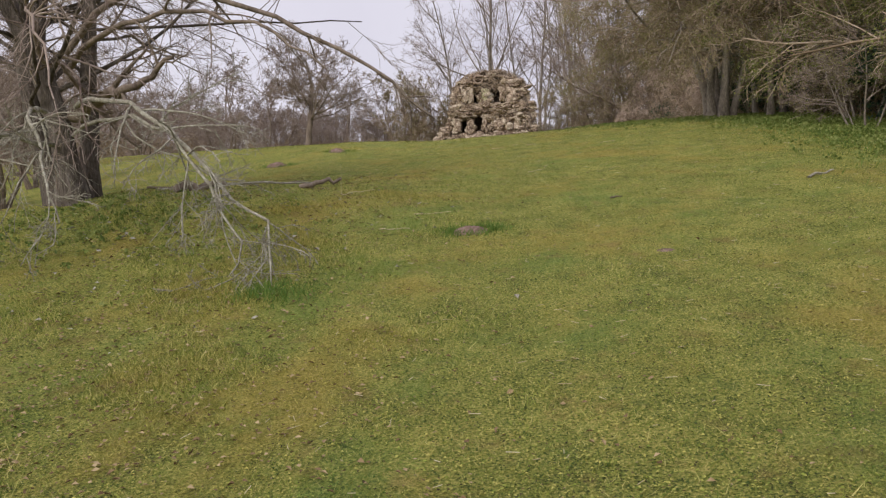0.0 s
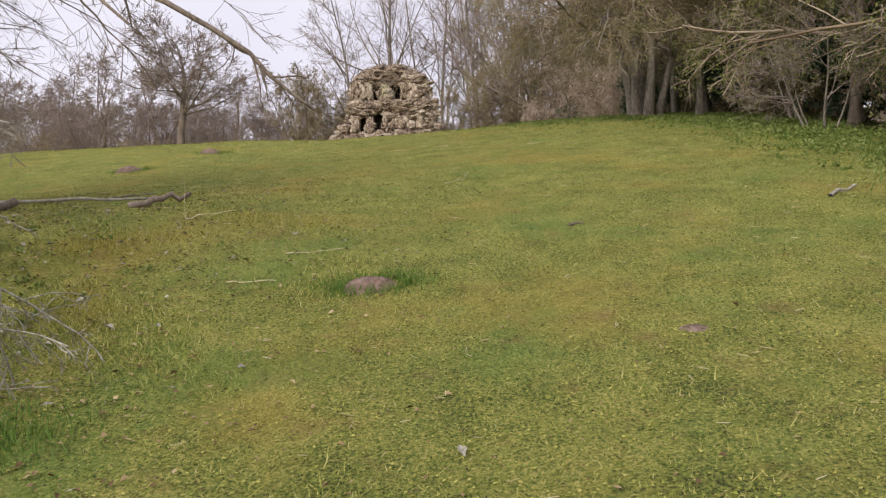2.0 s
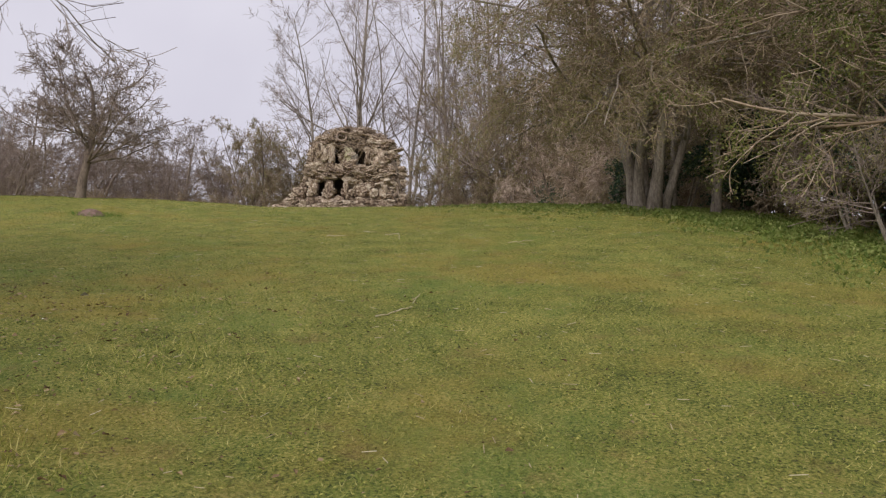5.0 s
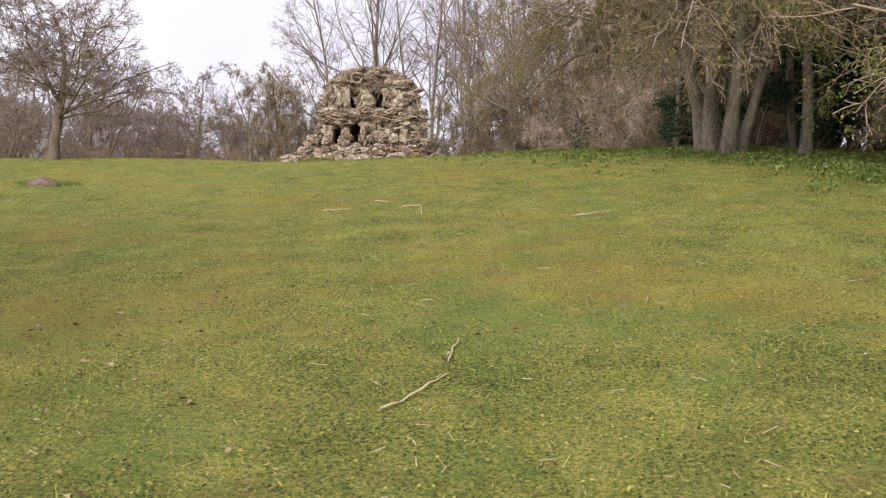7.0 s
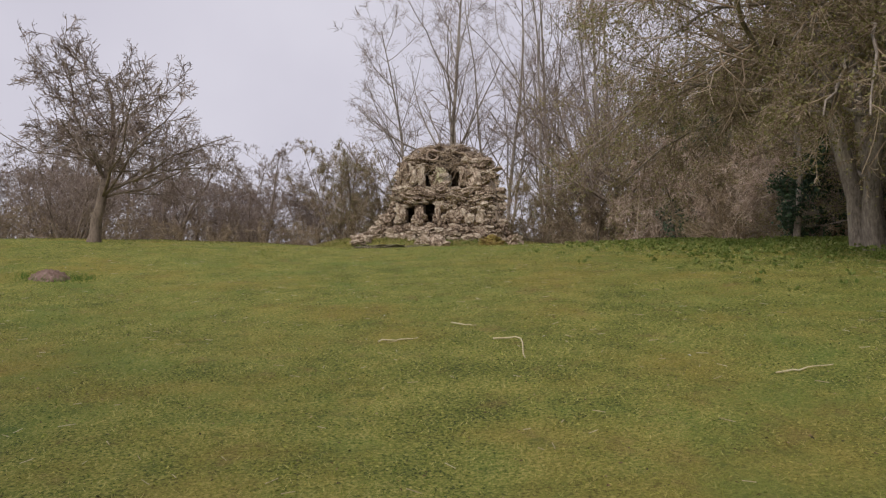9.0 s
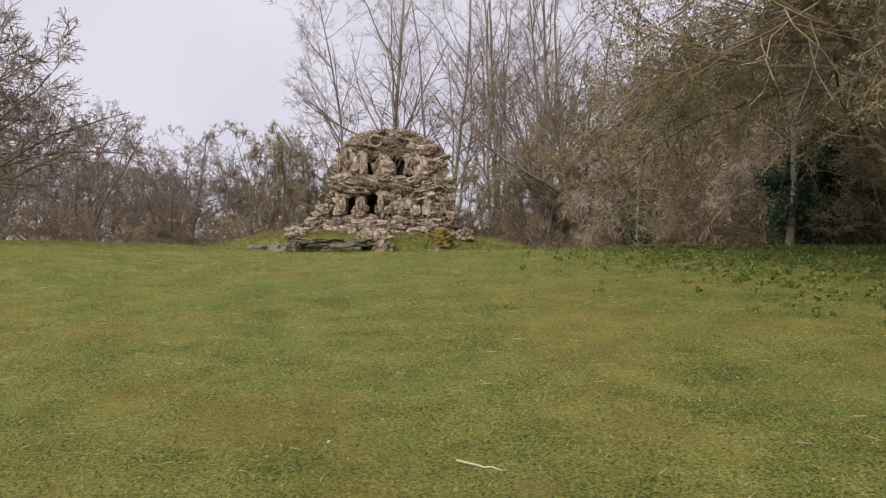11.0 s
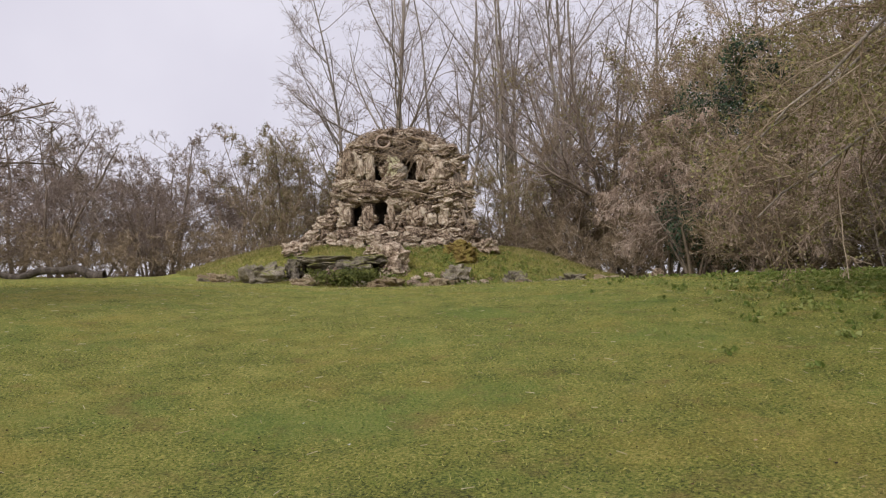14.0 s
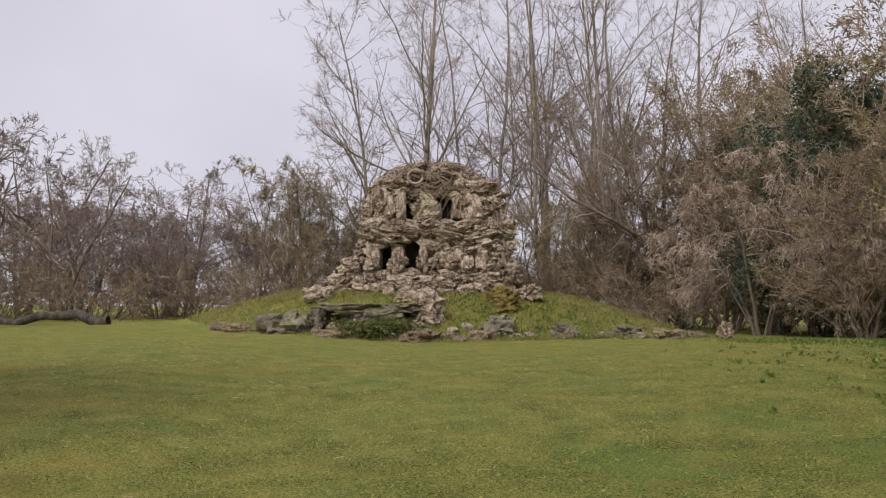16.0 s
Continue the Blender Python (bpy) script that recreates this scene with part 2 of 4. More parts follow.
def child(name, me, parent, label="", kind=""):
    ob = new(name, me)
    ob.parent = parent
    return tagged(ob, label, kind=kind)


def tubes(points, radii, sides=5):
    """Tapered tubes round many polylines of equal count: points (m, n, 3), radii (m, n)."""
    points, radii = np.asarray(points, float), np.asarray(radii, float)
    m, n = points.shape[:2]
    tan = np.gradient(points, axis=1)
    tan /= np.linalg.norm(tan, axis=-1, keepdims=True) + 1e-9
    ref = np.where(np.abs(tan[:, :1, 2:3]) > 0.8, np.array([1.0, 0.1, 0]), np.array([0, 0.1, 1.0]))
    a = np.cross(tan, ref)
    a /= np.linalg.norm(a, axis=-1, keepdims=True) + 1e-9
    b = np.cross(tan, a)
    ang = np.arange(sides) * 2 * np.pi / sides
    v = points[:, :, None] + radii[:, :, None, None] * (a[:, :, None] * np.cos(ang)[:, None] + b[:, :, None] * np.sin(ang)[:, None])
    i = np.arange(m * n * sides).reshape(m, n, sides)
    j = np.roll(i, -1, axis=2)
    f = np.stack([i[:, :-1], j[:, :-1], j[:, 1:], i[:, 1:]], -1).reshape(-1, 4)
    return v.reshape(-1, 3), f


def ribbons(rng, points, radii):
    """Hair-thin last twigs as slim strips, each turned at random."""
    m, n = points.shape[:2]
    a = rng.normal(0, 1, (m, 1, 3))
    a /= np.linalg.norm(a, axis=-1, keepdims=True)
    v = np.stack([points - a * radii[..., None], points + a * radii[..., None]], 2)
    i = np.arange(m * n * 2).reshape(m, n, 2)
    f = np.stack([i[:, :-1, 0], i[:, :-1, 1], i[:, 1:, 1], i[:, 1:, 0]], -1).reshape(-1, 4)
    return v.reshape(-1, 3), f


def merged(parts):
    v, f, k = [], [], 0
    for a, b in parts:
        v.append(a), f.append(b + k)
        k += len(a)
    return np.concatenate(v), np.concatenate(f)


def grow(rng, start, way, length, r0, steps, wobble, lift, tip=0.35):
    """Many wandering polylines at once; lift bends them up (or down, below zero)."""
    m = len(start)
    p = np.empty((m, steps, 3))
    p[:, 0] = start
    d = way.copy()
    for s in range(1, steps):
        d = d + rng.normal(0, wobble, (m, 3)) + np.array([0, 0, 1.0]) * np.asarray(lift).reshape(-1, 1)
        d /= np.linalg.norm(d, axis=1, keepdims=True) + 1e-9
        p[:, s] = p[:, s - 1] + d * (np.asarray(length).reshape(-1, 1) / (steps - 1))
    r = np.asarray(r0).reshape(-1, 1) * np.linspace(1, tip, steps)
    return p, r


def sprout(rng, p, r, count, span, angle, ratio, thin, steps, wobble, lift, tip=0.35):
    """Children on every polyline: count each, between span of its length, leaning angle degrees off it."""
    m, n = p.shape[:2]
    k = np.repeat(np.arange(m), count)
    t = rng.uniform(span[0], span[1], len(k))
    x = t * (n - 1)
    i = np.minimum(x.astype(int), n - 2)
    f = (x - i)[:, None]
    start = p[k, i] * (1 - f) + p[k, i + 1] * f
    tan = p[k, i + 1] - p[k, i]
    seg = np.linalg.norm(np.diff(p, axis=1), axis=-1).sum(1)[k]
    tan /= np.linalg.norm(tan, axis=1, keepdims=True) + 1e-9
    side = rng.normal(0, 1, (len(k), 3))
    side -= (side * tan).sum(1, keepdims=True) * tan
    side /= np.linalg.norm(side, axis=1, keepdims=True) + 1e-9
    a = np.radians(rng.normal(angle, 10, len(k)))[:, None]
    length = seg * ratio * (1.15 - 0.6 * t) * rng.uniform(0.6, 1.25, len(k))
    rad = (r[k, i] * (1 - f[:, 0]) + r[k, i + 1] * f[:, 0]) * thin
    return grow(rng, start, tan * np.cos(a) + side * np.sin(a), length, rad, steps, wobble, lift, tip)


def leaves_on(rng, p, per, size, spread, long=1.6):
    """Little diamond leaves scattered along polylines."""
    m, n = p.shape[:2]
    k = rng.integers(0, m, int(m * per))
    i = rng.integers(0, n, len(k))
    c = p[k, i] + rng.normal(0, spread, (len(k), 3))
    u = rng.normal(0, 1, (len(k), 3))
    u /= np.linalg.norm(u, axis=1, keepdims=True)
    w = np.cross(u, rng.normal(0, 1, (len(k), 3)))
    w /= np.linalg.norm(w, axis=1, keepdims=True) + 1e-9
    s = (size * rng.uniform(0.6, 1.4, len(k)))[:, None]
    bow = np.cross(u, w) * s * 0.25
    v = np.stack([c - u * s * long / 2, c + w * s / 2 + bow, c + u * s * long / 2, c - w * s / 2 + bow], 1)
    return v.reshape(-1, 3), np.arange(len(k) * 4).reshape(-1, 4)


def tree(name, seed, stems, height, r0, lean, limbs, twigs, mats, limb_angle=50, limb_ratio=0.5, limb_span=(0.25, 0.98), lift=0.04, twig_lift=0.02, sprays=4, sprigs=0, sprig_ratio=0.5,
         leaf=None, leaf_per=2.0, leaf_size=0.05, leaf_spread=0.06, base=0.15, wobble=0.07, twig_ratio=0.5, thin=0.55, shrub=False, fine_r=0.0045):
    """A tree or shrub about its base: stems, limbs on them, twigs on the limbs, sprays and sprigs on those, and leaves."""
    rng = np.random.default_rng(seed)
    ob = thing(name)
    az = rng.uniform(0, 6.283) + np.arange(stems) * 6.283 / stems + rng.normal(0, 0.3, stems)
    ln = np.radians(lean) * rng.uniform(0.4, 1.2, stems)
    way = np.stack([np.sin(ln) * np.cos(az), np.sin(ln) * np.sin(az), np.cos(ln)], 1)
    start = np.stack([np.cos(az) * base * (stems > 1), np.sin(az) * base * (stems > 1), np.full(stems, -0.15)], 1)
    p0, q0 = grow(rng, start, way, height * rng.uniform(0.75, 1.05, stems), r0 * rng.uniform(0.6, 1.0, stems), 12, wobble * 0.7, 0.01, 0.2)
    q0[:, 0] *= 1.45
    for a, b in zip(p0, q0):
        child("trunk", mesh_from("trunk", *tubes(a[None], b[None], 9), mats[0]), ob)
    p1, q1 = sprout(rng, p0, q0, limbs, limb_span, limb_angle, limb_ratio, thin, 8, wobble * 1.3, lift)
    p2, q2 = sprout(rng, p1, q1, twigs, (0.2, 1.0), 42, twig_ratio, 0.6, 5, wobble * 1.7, lift)
    p3, q3 = sprout(rng, p2, q2, sprays, (0.2, 1.0), 40, 0.5, 0.62, 4, wobble * 2, twig_lift)
    fine = [tubes(p2, np.maximum(q2, 0.006), 3), tubes(p3, np.maximum(q3, fine_r * 1.2), 3)]
    if shrub:
        fine.append(tubes(p1, np.maximum(q1, 0.008), 4))
    else:
        for a, b in zip(p1, q1):
            child("limb", mesh_from("limb", *tubes(a[None], np.maximum(b[None], 0.008), 6), mats[0]), ob)
    last = p3
    if sprigs:
        p4, q4 = sprout(rng, p3, q3, sprigs, (0.1, 1.0), 40, sprig_ratio, 0.7, 3, wobble * 2, twig_lift)
        fine.append(ribbons(rng, p4, np.maximum(q4, fine_r)))
        last = p4
    child("crown", mesh_from("crown", *merged(fine), mats[1]), ob, kind="stuff")
    if leaf:
        child("foliage", mesh_from("foliage", *leaves_on(rng, last, leaf_per, leaf_size, leaf_spread), leaf, False), ob, kind="stuff")
    return ob


def put(ob, x, y, turn=0, size=1.0, down=0.0):
    ob.matrix_basis = Matrix.Translation((x, y, gz(x, y) - down)) @ Matrix.Rotation(radians(turn), 4, "Z") @ Matrix.Scale(size, 4)
    return ob


def again(ob, x, y, turn=0, size=1.0, down=0.0):
    m = Matrix.Translation((x, y, gz(x, y) - down)) @ Matrix.Rotation(radians(turn), 4, "Z") @ Matrix.Scale(size, 4)
    k = copy_thing(ob, Matrix())
    k.matrix_basis = m
    return k


def rock_mesh(name, seed, mat, size=(1, 1, 1), rough=0.35, flat=0.0, subdiv=3, pits=0, craggy=True):
    """A weathered lump: an icosphere squared up, broken by noise, pitted."""
    rng = np.random.default_rng(seed)
    bm = bmesh.new()
    bmesh.ops.create_icosphere(bm, subdivisions=subdiv, radius=1)
    off = Vector(rng.uniform(-50, 50, 3))
    holes = rng.normal(0, 1, (pits, 3))
    for v in bm.verts:
        c = v.co.copy()
        c = Vector([math.copysign(abs(a) ** 0.62, a) for a in c]) * 0.8
        e = Vector((c.x, c.y, c.z * 1.5))
        k = 1 + rough * (noise.noise(c * 1.3 + off) + 0.6 * noise.noise(e * 2.6 + off) + 0.5 * noise.noise(e * 5.3 + off) + 0.22 * noise.noise(e * 11.0 + off))
        for h in holes:
            d = (v.co.normalized() - Vector(h).normalized()).length
            k -= 0.35 * math.exp(-(d / 0.2) ** 2)
        c *= k
        v.co = (c.x * size[0] / 2, c.y * size[1] / 2, c.z * size[2] / 2)
        if flat and v.co.z < -flat * size[2] / 2:
            v.co.z = -flat * size[2] / 2
    me = bpy.data.meshes.new(name)
    bm.to_mesh(me)
    bm.free()
    for f in me.polygons:
        f.use_smooth = not craggy
    me.materials.append(mat)
    return me


# ---- ground ----
def axis(lo, hi, step, far):
    mid = np.arange(lo, hi, step)
    g = step * 1.17 ** np.arange(1, 45)
    out = np.cumsum(g)
    out = out[out < far]
    return np.concatenate([(lo - out)[::-1], mid, hi + out])


gx, gy = axis(-14, 14, 0.22, 900), axis(-4, 62, 0.22, 900)
XX, YY = np.meshgrid(gx, gy)
nx, ny = len(gx), len(gy)
idx = np.arange(nx * ny).reshape(ny, nx)
tagged(new("ground", mesh_from("ground", np.stack([XX, YY, ground_z(XX, YY)], -1), np.stack([idx[:-1, :-1], idx[:-1, 1:], idx[1:, 1:], idx[1:, :-1]], -1).reshape(-1, 4), LAWN)),
       "mossy short lawn rising to a low plateau", "lawn", kind="structure")


def blades(name, seed, x, y, height, width, mat, label, lean=0.5):
    """Grass blades at given spots, as slim bent strips in one mesh."""
    rng = np.random.default_rng(seed)
    n = len(x)
    h = height * rng.uniform(0.5, 1.4, n)
    a = rng.uniform(0, 6.283, n)
    base = np.stack([x, y, ground_z(x, y) - 0.004], 1)
    side = np.stack([np.cos(a), np.sin(a), 0 * a], 1) * (width * rng.uniform(0.6, 1.3, n) / 2)[:, None]
    b = rng.uniform(0, 6.283, n)
    bend = np.stack([np.cos(b), np.sin(b), 0 * b], 1) * (h * lean * rng.uniform(0.2, 1.6, n))[:, None]
    top = base + bend + np.array([0, 0, 1.0]) * h[:, None]
    v = np.stack([base - side, base + side, top], 1)
    return tagged(new(name, mesh_from(name, v, np.arange(n * 3).reshape(-1, 3), mat, False)), label, "grass", kind="stuff")


rng = np.random.default_rng(5)
n = 700000
yy = 2.4 + 42 * rng.random(n) ** 1.5
yy = yy - 5 * rng.random(n) * np.exp((2.4 - yy) / 1.5)
xx = -1 + (rng.random(n) - 0.5) * (7 + yy * 0.62)
blades("lawn_grass", 6, xx, yy, 0.02, 0.006, BLADE, "short mossy lawn grass in green and straw yellow", 1.5)
n = 150000
xx, yy = -3.8 + rng.normal(0, 1.7, n), 2.5 + 12 * rng.beta(1.0, 1.9, n)
keep = np.sin(xx * 2.3 + np.sin(yy * 1.7)) * np.sin(yy * 2.1 + xx) > rng.uniform(0.0, 0.8, n)
blades("tussock_grass", 7, xx[keep], yy[keep], 0.055, 0.007, BLADE, "longer tussocky mossy grass under the near tree", 0.9)

# ---- the folly ----
FX, FY, FZ = -2.6, 49.75, 5.6


def folly():
    ob = thing("folly", Matrix.Translation((FX, FY, FZ)))
    rng = np.random.default_rng(21)
    # openings in the front, x0, x1, z0, z1 about the folly's foot
    holes = [(-0.95, -0.6, 2.6, 3.85), (0.08, 0.72, 2.6, 3.8), (-0.6, 0.08, 3.45, 3.9), (-1.82, -1.46, 0.85, 1.7), (-0.98, -0.48, 0.7, 1.78), (-0.02, 0.16, 1.3, 1.7)]

    def open_at(x, z, grow_by=0.0):
        return any(a - grow_by < x < b + grow_by and c - grow_by < z < d + grow_by for a, b, c, d in holes)

    def half(z):
        return 2.9 - 0.19 * z - 0.5 * max(0, z - 3.4) ** 1.5

    # front wall in panels, so that the openings go through it; side and back walls
    bm = bmesh.new()

    def box(x0, x1, y0, y1, z0, z1):
        v = [bm.verts.new(p) for p in ((x0, y0, z0), (x1, y0, z0), (x1, y1, z0), (x0, y1, z0), (x0, y0, z1), (x1, y0, z1), (x1, y1, z1), (x0, y1, z1))]
        for f in ((0, 1, 5, 4), (1, 2, 6, 5), (2, 3, 7, 6), (3, 0, 4, 7), (4, 5, 6, 7), (3, 2, 1, 0)):
            bm.faces.new([v[k] for k in f])

    step = 0.12
    for k in range(-22, 22):
        for j in range(0, 33):
            x, z = (k + 0.5) * step, (j + 0.5) * step - 0.15
            if abs(x) < half(z) - 0.1 and not open_at(x, z):
                box(k * step, (k + 1) * step, 0.05, 0.45, j * step - 0.15, (j + 1) * step - 0.15)
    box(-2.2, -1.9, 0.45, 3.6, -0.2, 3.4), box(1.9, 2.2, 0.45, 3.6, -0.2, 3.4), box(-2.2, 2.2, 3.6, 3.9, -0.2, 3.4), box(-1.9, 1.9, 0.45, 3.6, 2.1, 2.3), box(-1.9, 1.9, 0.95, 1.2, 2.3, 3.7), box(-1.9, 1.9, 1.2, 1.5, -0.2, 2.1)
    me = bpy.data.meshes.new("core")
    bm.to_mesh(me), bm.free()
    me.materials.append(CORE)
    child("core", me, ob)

    # the vault of earth and stems on top
    bm = bmesh.new()
    bmesh.ops.create_icosphere(bm, subdivisions=4, radius=1)
    for v in bm.verts:
        c = v.co
        k = 1 + 0.16 * noise.noise(c * 2.5) + 0.1 * noise.noise(c * 7)
        v.co = (c.x * 2.2 * k - 0.02, 1.75 + c.y * 1.6 * k, 3.45 + max(c.z, -0.08) * 1.36 * k)
    me = bpy.data.meshes.new("roof")
    bm.to_mesh(me), bm.free()
    me.materials.append(CORE)
    child("roof", me, ob, "domed roof of earth and dead stems")

    # tangle of dry stems over the roof
    m = 900
    a = rng.uniform(0, 6.283, m)
    e = np.arccos(rng.uniform(0.0, 1, m))
    d = np.stack([np.sin(e) * np.cos(a), np.sin(e) * np.sin(a), np.cos(e)], 1)
    st = np.array([0, 1.65, 3.45]) + d * np.array([2.3, 1.8, 1.45])
    way = np.cross(d, rng.normal(0, 1, (m, 3)))
    way[:, 2] = -np.abs(way[:, 2]) * 0.5
    way /= np.linalg.norm(way, axis=1, keepdims=True)
    p, r = grow(rng, st, way, rng.uniform(0.5, 1.5, m), rng.uniform(0.011, 0.026, m), 7, 0.3, -0.03)
    off = p - np.array([0, 1.65, 3.4])
    ell = np.sqrt((off / np.array([2.3, 1.8, 1.45])) ** 2 @ np.ones(3))[..., None]
    p = np.where(off[..., 2:] > 0, np.array([0, 1.65, 3.4]) + off / np.maximum(ell, 0.3) * np.clip(ell, 0.97, 1.12), p)
    child("stem_tangle", mesh_from("stem_tangle", *tubes(p, r, 4), BROWN_TWIG), ob, "tangled dry ivy stems", "stuff")

    # thick roots that hang down the front and the dark side
    for x0, z0, x1, z1, rr in ((-1.3, 4.25, -1.75, 2.5, 0.04), (-1.1, 4.4, -1.5, 2.7, 0.03), (-1.0, 3.9, -1.7, 2.6, 0.025), (-0.5, 4.5, -1.4, 4.0, 0.04), (-1.4, 3.7, -1.85, 2.4, 0.03), (0.5, 4.3, 1.9, 3.55, 0.055), (0.8, 4.15, 2.4, 3.1, 0.06), (0.9, 3.75, 2.55, 2.95, 0.05), (1.5, 3.7, 2.6, 2.7, 0.045),
                               (2.1, 3.0, 2.6, 0.7, 0.07), (2.25, 2.9, 2.75, 0.5, 0.06), (2.3, 2.7, 2.9, 0.4, 0.05), (2.05, 2.6, 2.4, 0.6, 0.05), (-1.95, 3.6, -2.25, 2.3, 0.035)):
        t = np.linspace(0, 1, 9)[:, None]
        p = np.array([x0, -0.12, z0]) * (1 - t) + np.array([x1, -0.16, z1]) * t + rng.normal(0, 0.06, (9, 3))
        child("root", mesh_from("root", *tubes(p[None], np.full((1, 9), rr) * np.linspace(1, 0.6, 9), 7), BARK if x0 > 1.5 else BROWN_TWIG), ob)
    t = np.linspace(0, 5.6, 14)
    p = np.stack([-0.62 + 0.26 * np.cos(t + 0.9), -0.3 + 0.02 * t, 4.08 + 0.24 * np.sin(t + 0.9)], 1)
    child("looped_root", mesh_from("looped_root", *tubes(p[None], np.full((1, 14), 0.05), 8), VINE), ob, "pale root curled into a ring")

    # stones of the front, in rough courses, skipping the openings
    kinds = [rock_mesh("stone", 100 + k, STONE, rough=0.5, subdiv=3, pits=11) for k in range(12)]
    z = -0.1
    placed = 0

    def stone(x, y, z, w, d, h, lean=14):
        o = new("stone", kinds[int(rng.integers(0, 12))])
        o.parent = ob
        o.matrix_basis = pose(x, y, z, *rng.normal(0, lean, 3)) @ Matrix.Diagonal((w, d, h, 1))
        return o

    while z < 3.75:
        h = rng.uniform(0.2, 0.36)
        ledge = 1.75 < z < 2.4
        x = -half(z) - rng.uniform(0, 0.2)
        while x < half(z):
            w = rng.uniform(0.28, 0.62) * (1.4 if ledge else 1)
            cx, cz = x + w / 2, z + h / 2
            if not open_at(cx, cz, 0.05):
                out = rng.uniform(-0.2, -0.02) if ledge else rng.uniform(-0.14, 0.1)
                stone(cx, out + 0.05 * (cx / 2.4) ** 4, cz, w * 1.2, rng.uniform(0.45, 0.75), h * rng.uniform(1.05, 1.45))
            x += w * 0.82
        z += h * 0.8
    # broad upright slabs beside the upper openings, jambs of the lower ones
    for x, zz, w, hh in ((0.85, 3.05, 0.4, 0.95), (1.5, 3.0, 0.95, 1.25), (-1.15, 3.2, 0.4, 1.25), (-1.55, 3.1, 0.5, 1.3), (-2.0, 3.05, 0.5, 1.3),
                         (-1.22, 1.15, 0.42, 1.05), (-0.3, 1.2, 0.34, 1.0), (-2.1, 1.2, 0.5, 1.1), (0.5, 1.15, 0.6, 0.8), (-1.3, 1.9, 1.0, 0.32), (1.15, 1.1, 0.6, 0.9), (1.75, 1.25, 0.5, 1.0), (-0.7, 0.45, 1.3, 0.45)):
        stone(x, -0.08, zz, w * 1.15, 0.65, hh * 1.1, 5)
    pier = child("pier", rock_mesh("pier", 171, LICHEN_STONE, (0.72, 0.5, 1.15), 0.4, subdiv=4, pits=6), ob, "pale yellow-lichened pier between the upper openings")
    pier.location = (-0.26, -0.02, 3.0)
    spur = child("stone_spur", rock_mesh("stone_spur", 173, ROCK, (0.5, 0.45, 0.75), 0.45, subdiv=4, pits=6), ob)
    spur.location = (0.12, -0.12, 2.8)
    # flared foot, sides and the worn right-hand corner
    for k in range(52):
        a = rng.uniform(-1, 1)
        stone(a * 3.3 - 0.35, -0.25 - 0.35 * rng.random() + 0.9 * abs(a) ** 3, rng.uniform(-0.15, 0.4) + 0.05, rng.uniform(0.5, 1.0), 0.6, rng.uniform(0.35, 0.6))
    for side in (-1, 1):
        for k in range(34):
            zz = rng.uniform(-0.1, 3.3)
            stone(side * (2.2 + 0.45 * (1 - zz / 3)), rng.uniform(0.2, 3.4), zz, 0.65, rng.uniform(0.5, 0.9), rng.uniform(0.35, 0.6))
    for k in range(26):
        zz = rng.uniform(-0.1, 1.5)
        stone(-2.6 - 1.35 * (1 - zz / 1.6) * rng.random(), rng.uniform(-0.1, 0.6), zz * 0.9, 0.7, 0.6, 0.42)
    for k in range(36):
        a, b = rng.uniform(-1.3, 1.3), rng.uniform(0.25, 1.2)
        dx, dz = math.sin(a) * math.sin(b), math.cos(b)
        stone(2.3 * dx, 1.65 - 1.75 * math.cos(a) * math.sin(b), 3.45 + 1.36 * dz, rng.uniform(0.2, 0.45), 0.35, rng.uniform(0.15, 0.3), 25)
    for k in range(30):
        a = rng.uniform(-0.95, 0.95)
        stone(a * 2.3, 0.12 + 0.3 * a * a, 4.35 - 0.85 * a * a + rng.normal(0, 0.1), rng.uniform(0.3, 0.6), 0.5, rng.uniform(0.2, 0.35), 22)
    return tagged(ob, "ruined two-storey rockwork folly of pitted tufa under dead ivy", "folly")


folly()

# ---- rocks on the mound ----
BOULDERS = (  # x, y, width, depth, height, lift, material, seed
    (-2.8, 46.9, 1.0, 0.9, 1.15, 0.35, STONE, 1), (-2.9, 45.4, 1.15, 0.7, 0.42, 0.1, RED_ROCK, 2), (-7.3, 46.3, 1.2, 1.0, 0.85, 0.25, ROCK, 3),
    (-0.55, 46.2, 0.8, 0.7, 0.7, 0.2, ROCK, 4), (1.5, 46.2, 0.7, 0.6, 0.45, 0.15, ROCK, 5), (6.4, 46.0, 0.5, 0.4, 0.55, 0.2, STONE, 6), (-4.75, 45.8, 0.5, 0.5, 0.6, 0.2, STONE, 7),
    (-4.1, 46.0, 0.45, 0.4, 0.4, 0.2, ROCK, 8), (-1.15, 45.6, 0.6, 0.5, 0.35, 0.1, RED_ROCK, 9), (-5.6, 45.4, 0.75, 0.5, 0.3, 0.05, RED_ROCK, 10), (-8.6, 45.9, 0.6, 0.5, 0.35, 0.1, RED_ROCK, 11),
    (0.75, 48.9, 0.7, 0.6, 0.6, 0.25, STONE, 12), (-0.25, 48.5, 1.0, 0.8, 0.6, 0.15, OCHRE_MOSS, 13), (3.6, 47.0, 0.9, 0.7, 0.4, 0.1, ROCK, 14), (4.6, 45.9, 0.8, 0.6, 0.35, 0.1, RED_ROCK, 15),
    (-0.1, 47.9, 0.7, 0.6, 0.5, 0.15, OCHRE_MOSS, 16), (-3.3, 47.4, 0.9, 0.6, 0.35, 0.5, STONE, 17), (-6.5, 48.8, 0.9, 0.7, 0.5, 0.2, STONE, 18), (-6.0, 47.6, 0.6, 0.5, 0.3, 0.1, ROCK, 19))
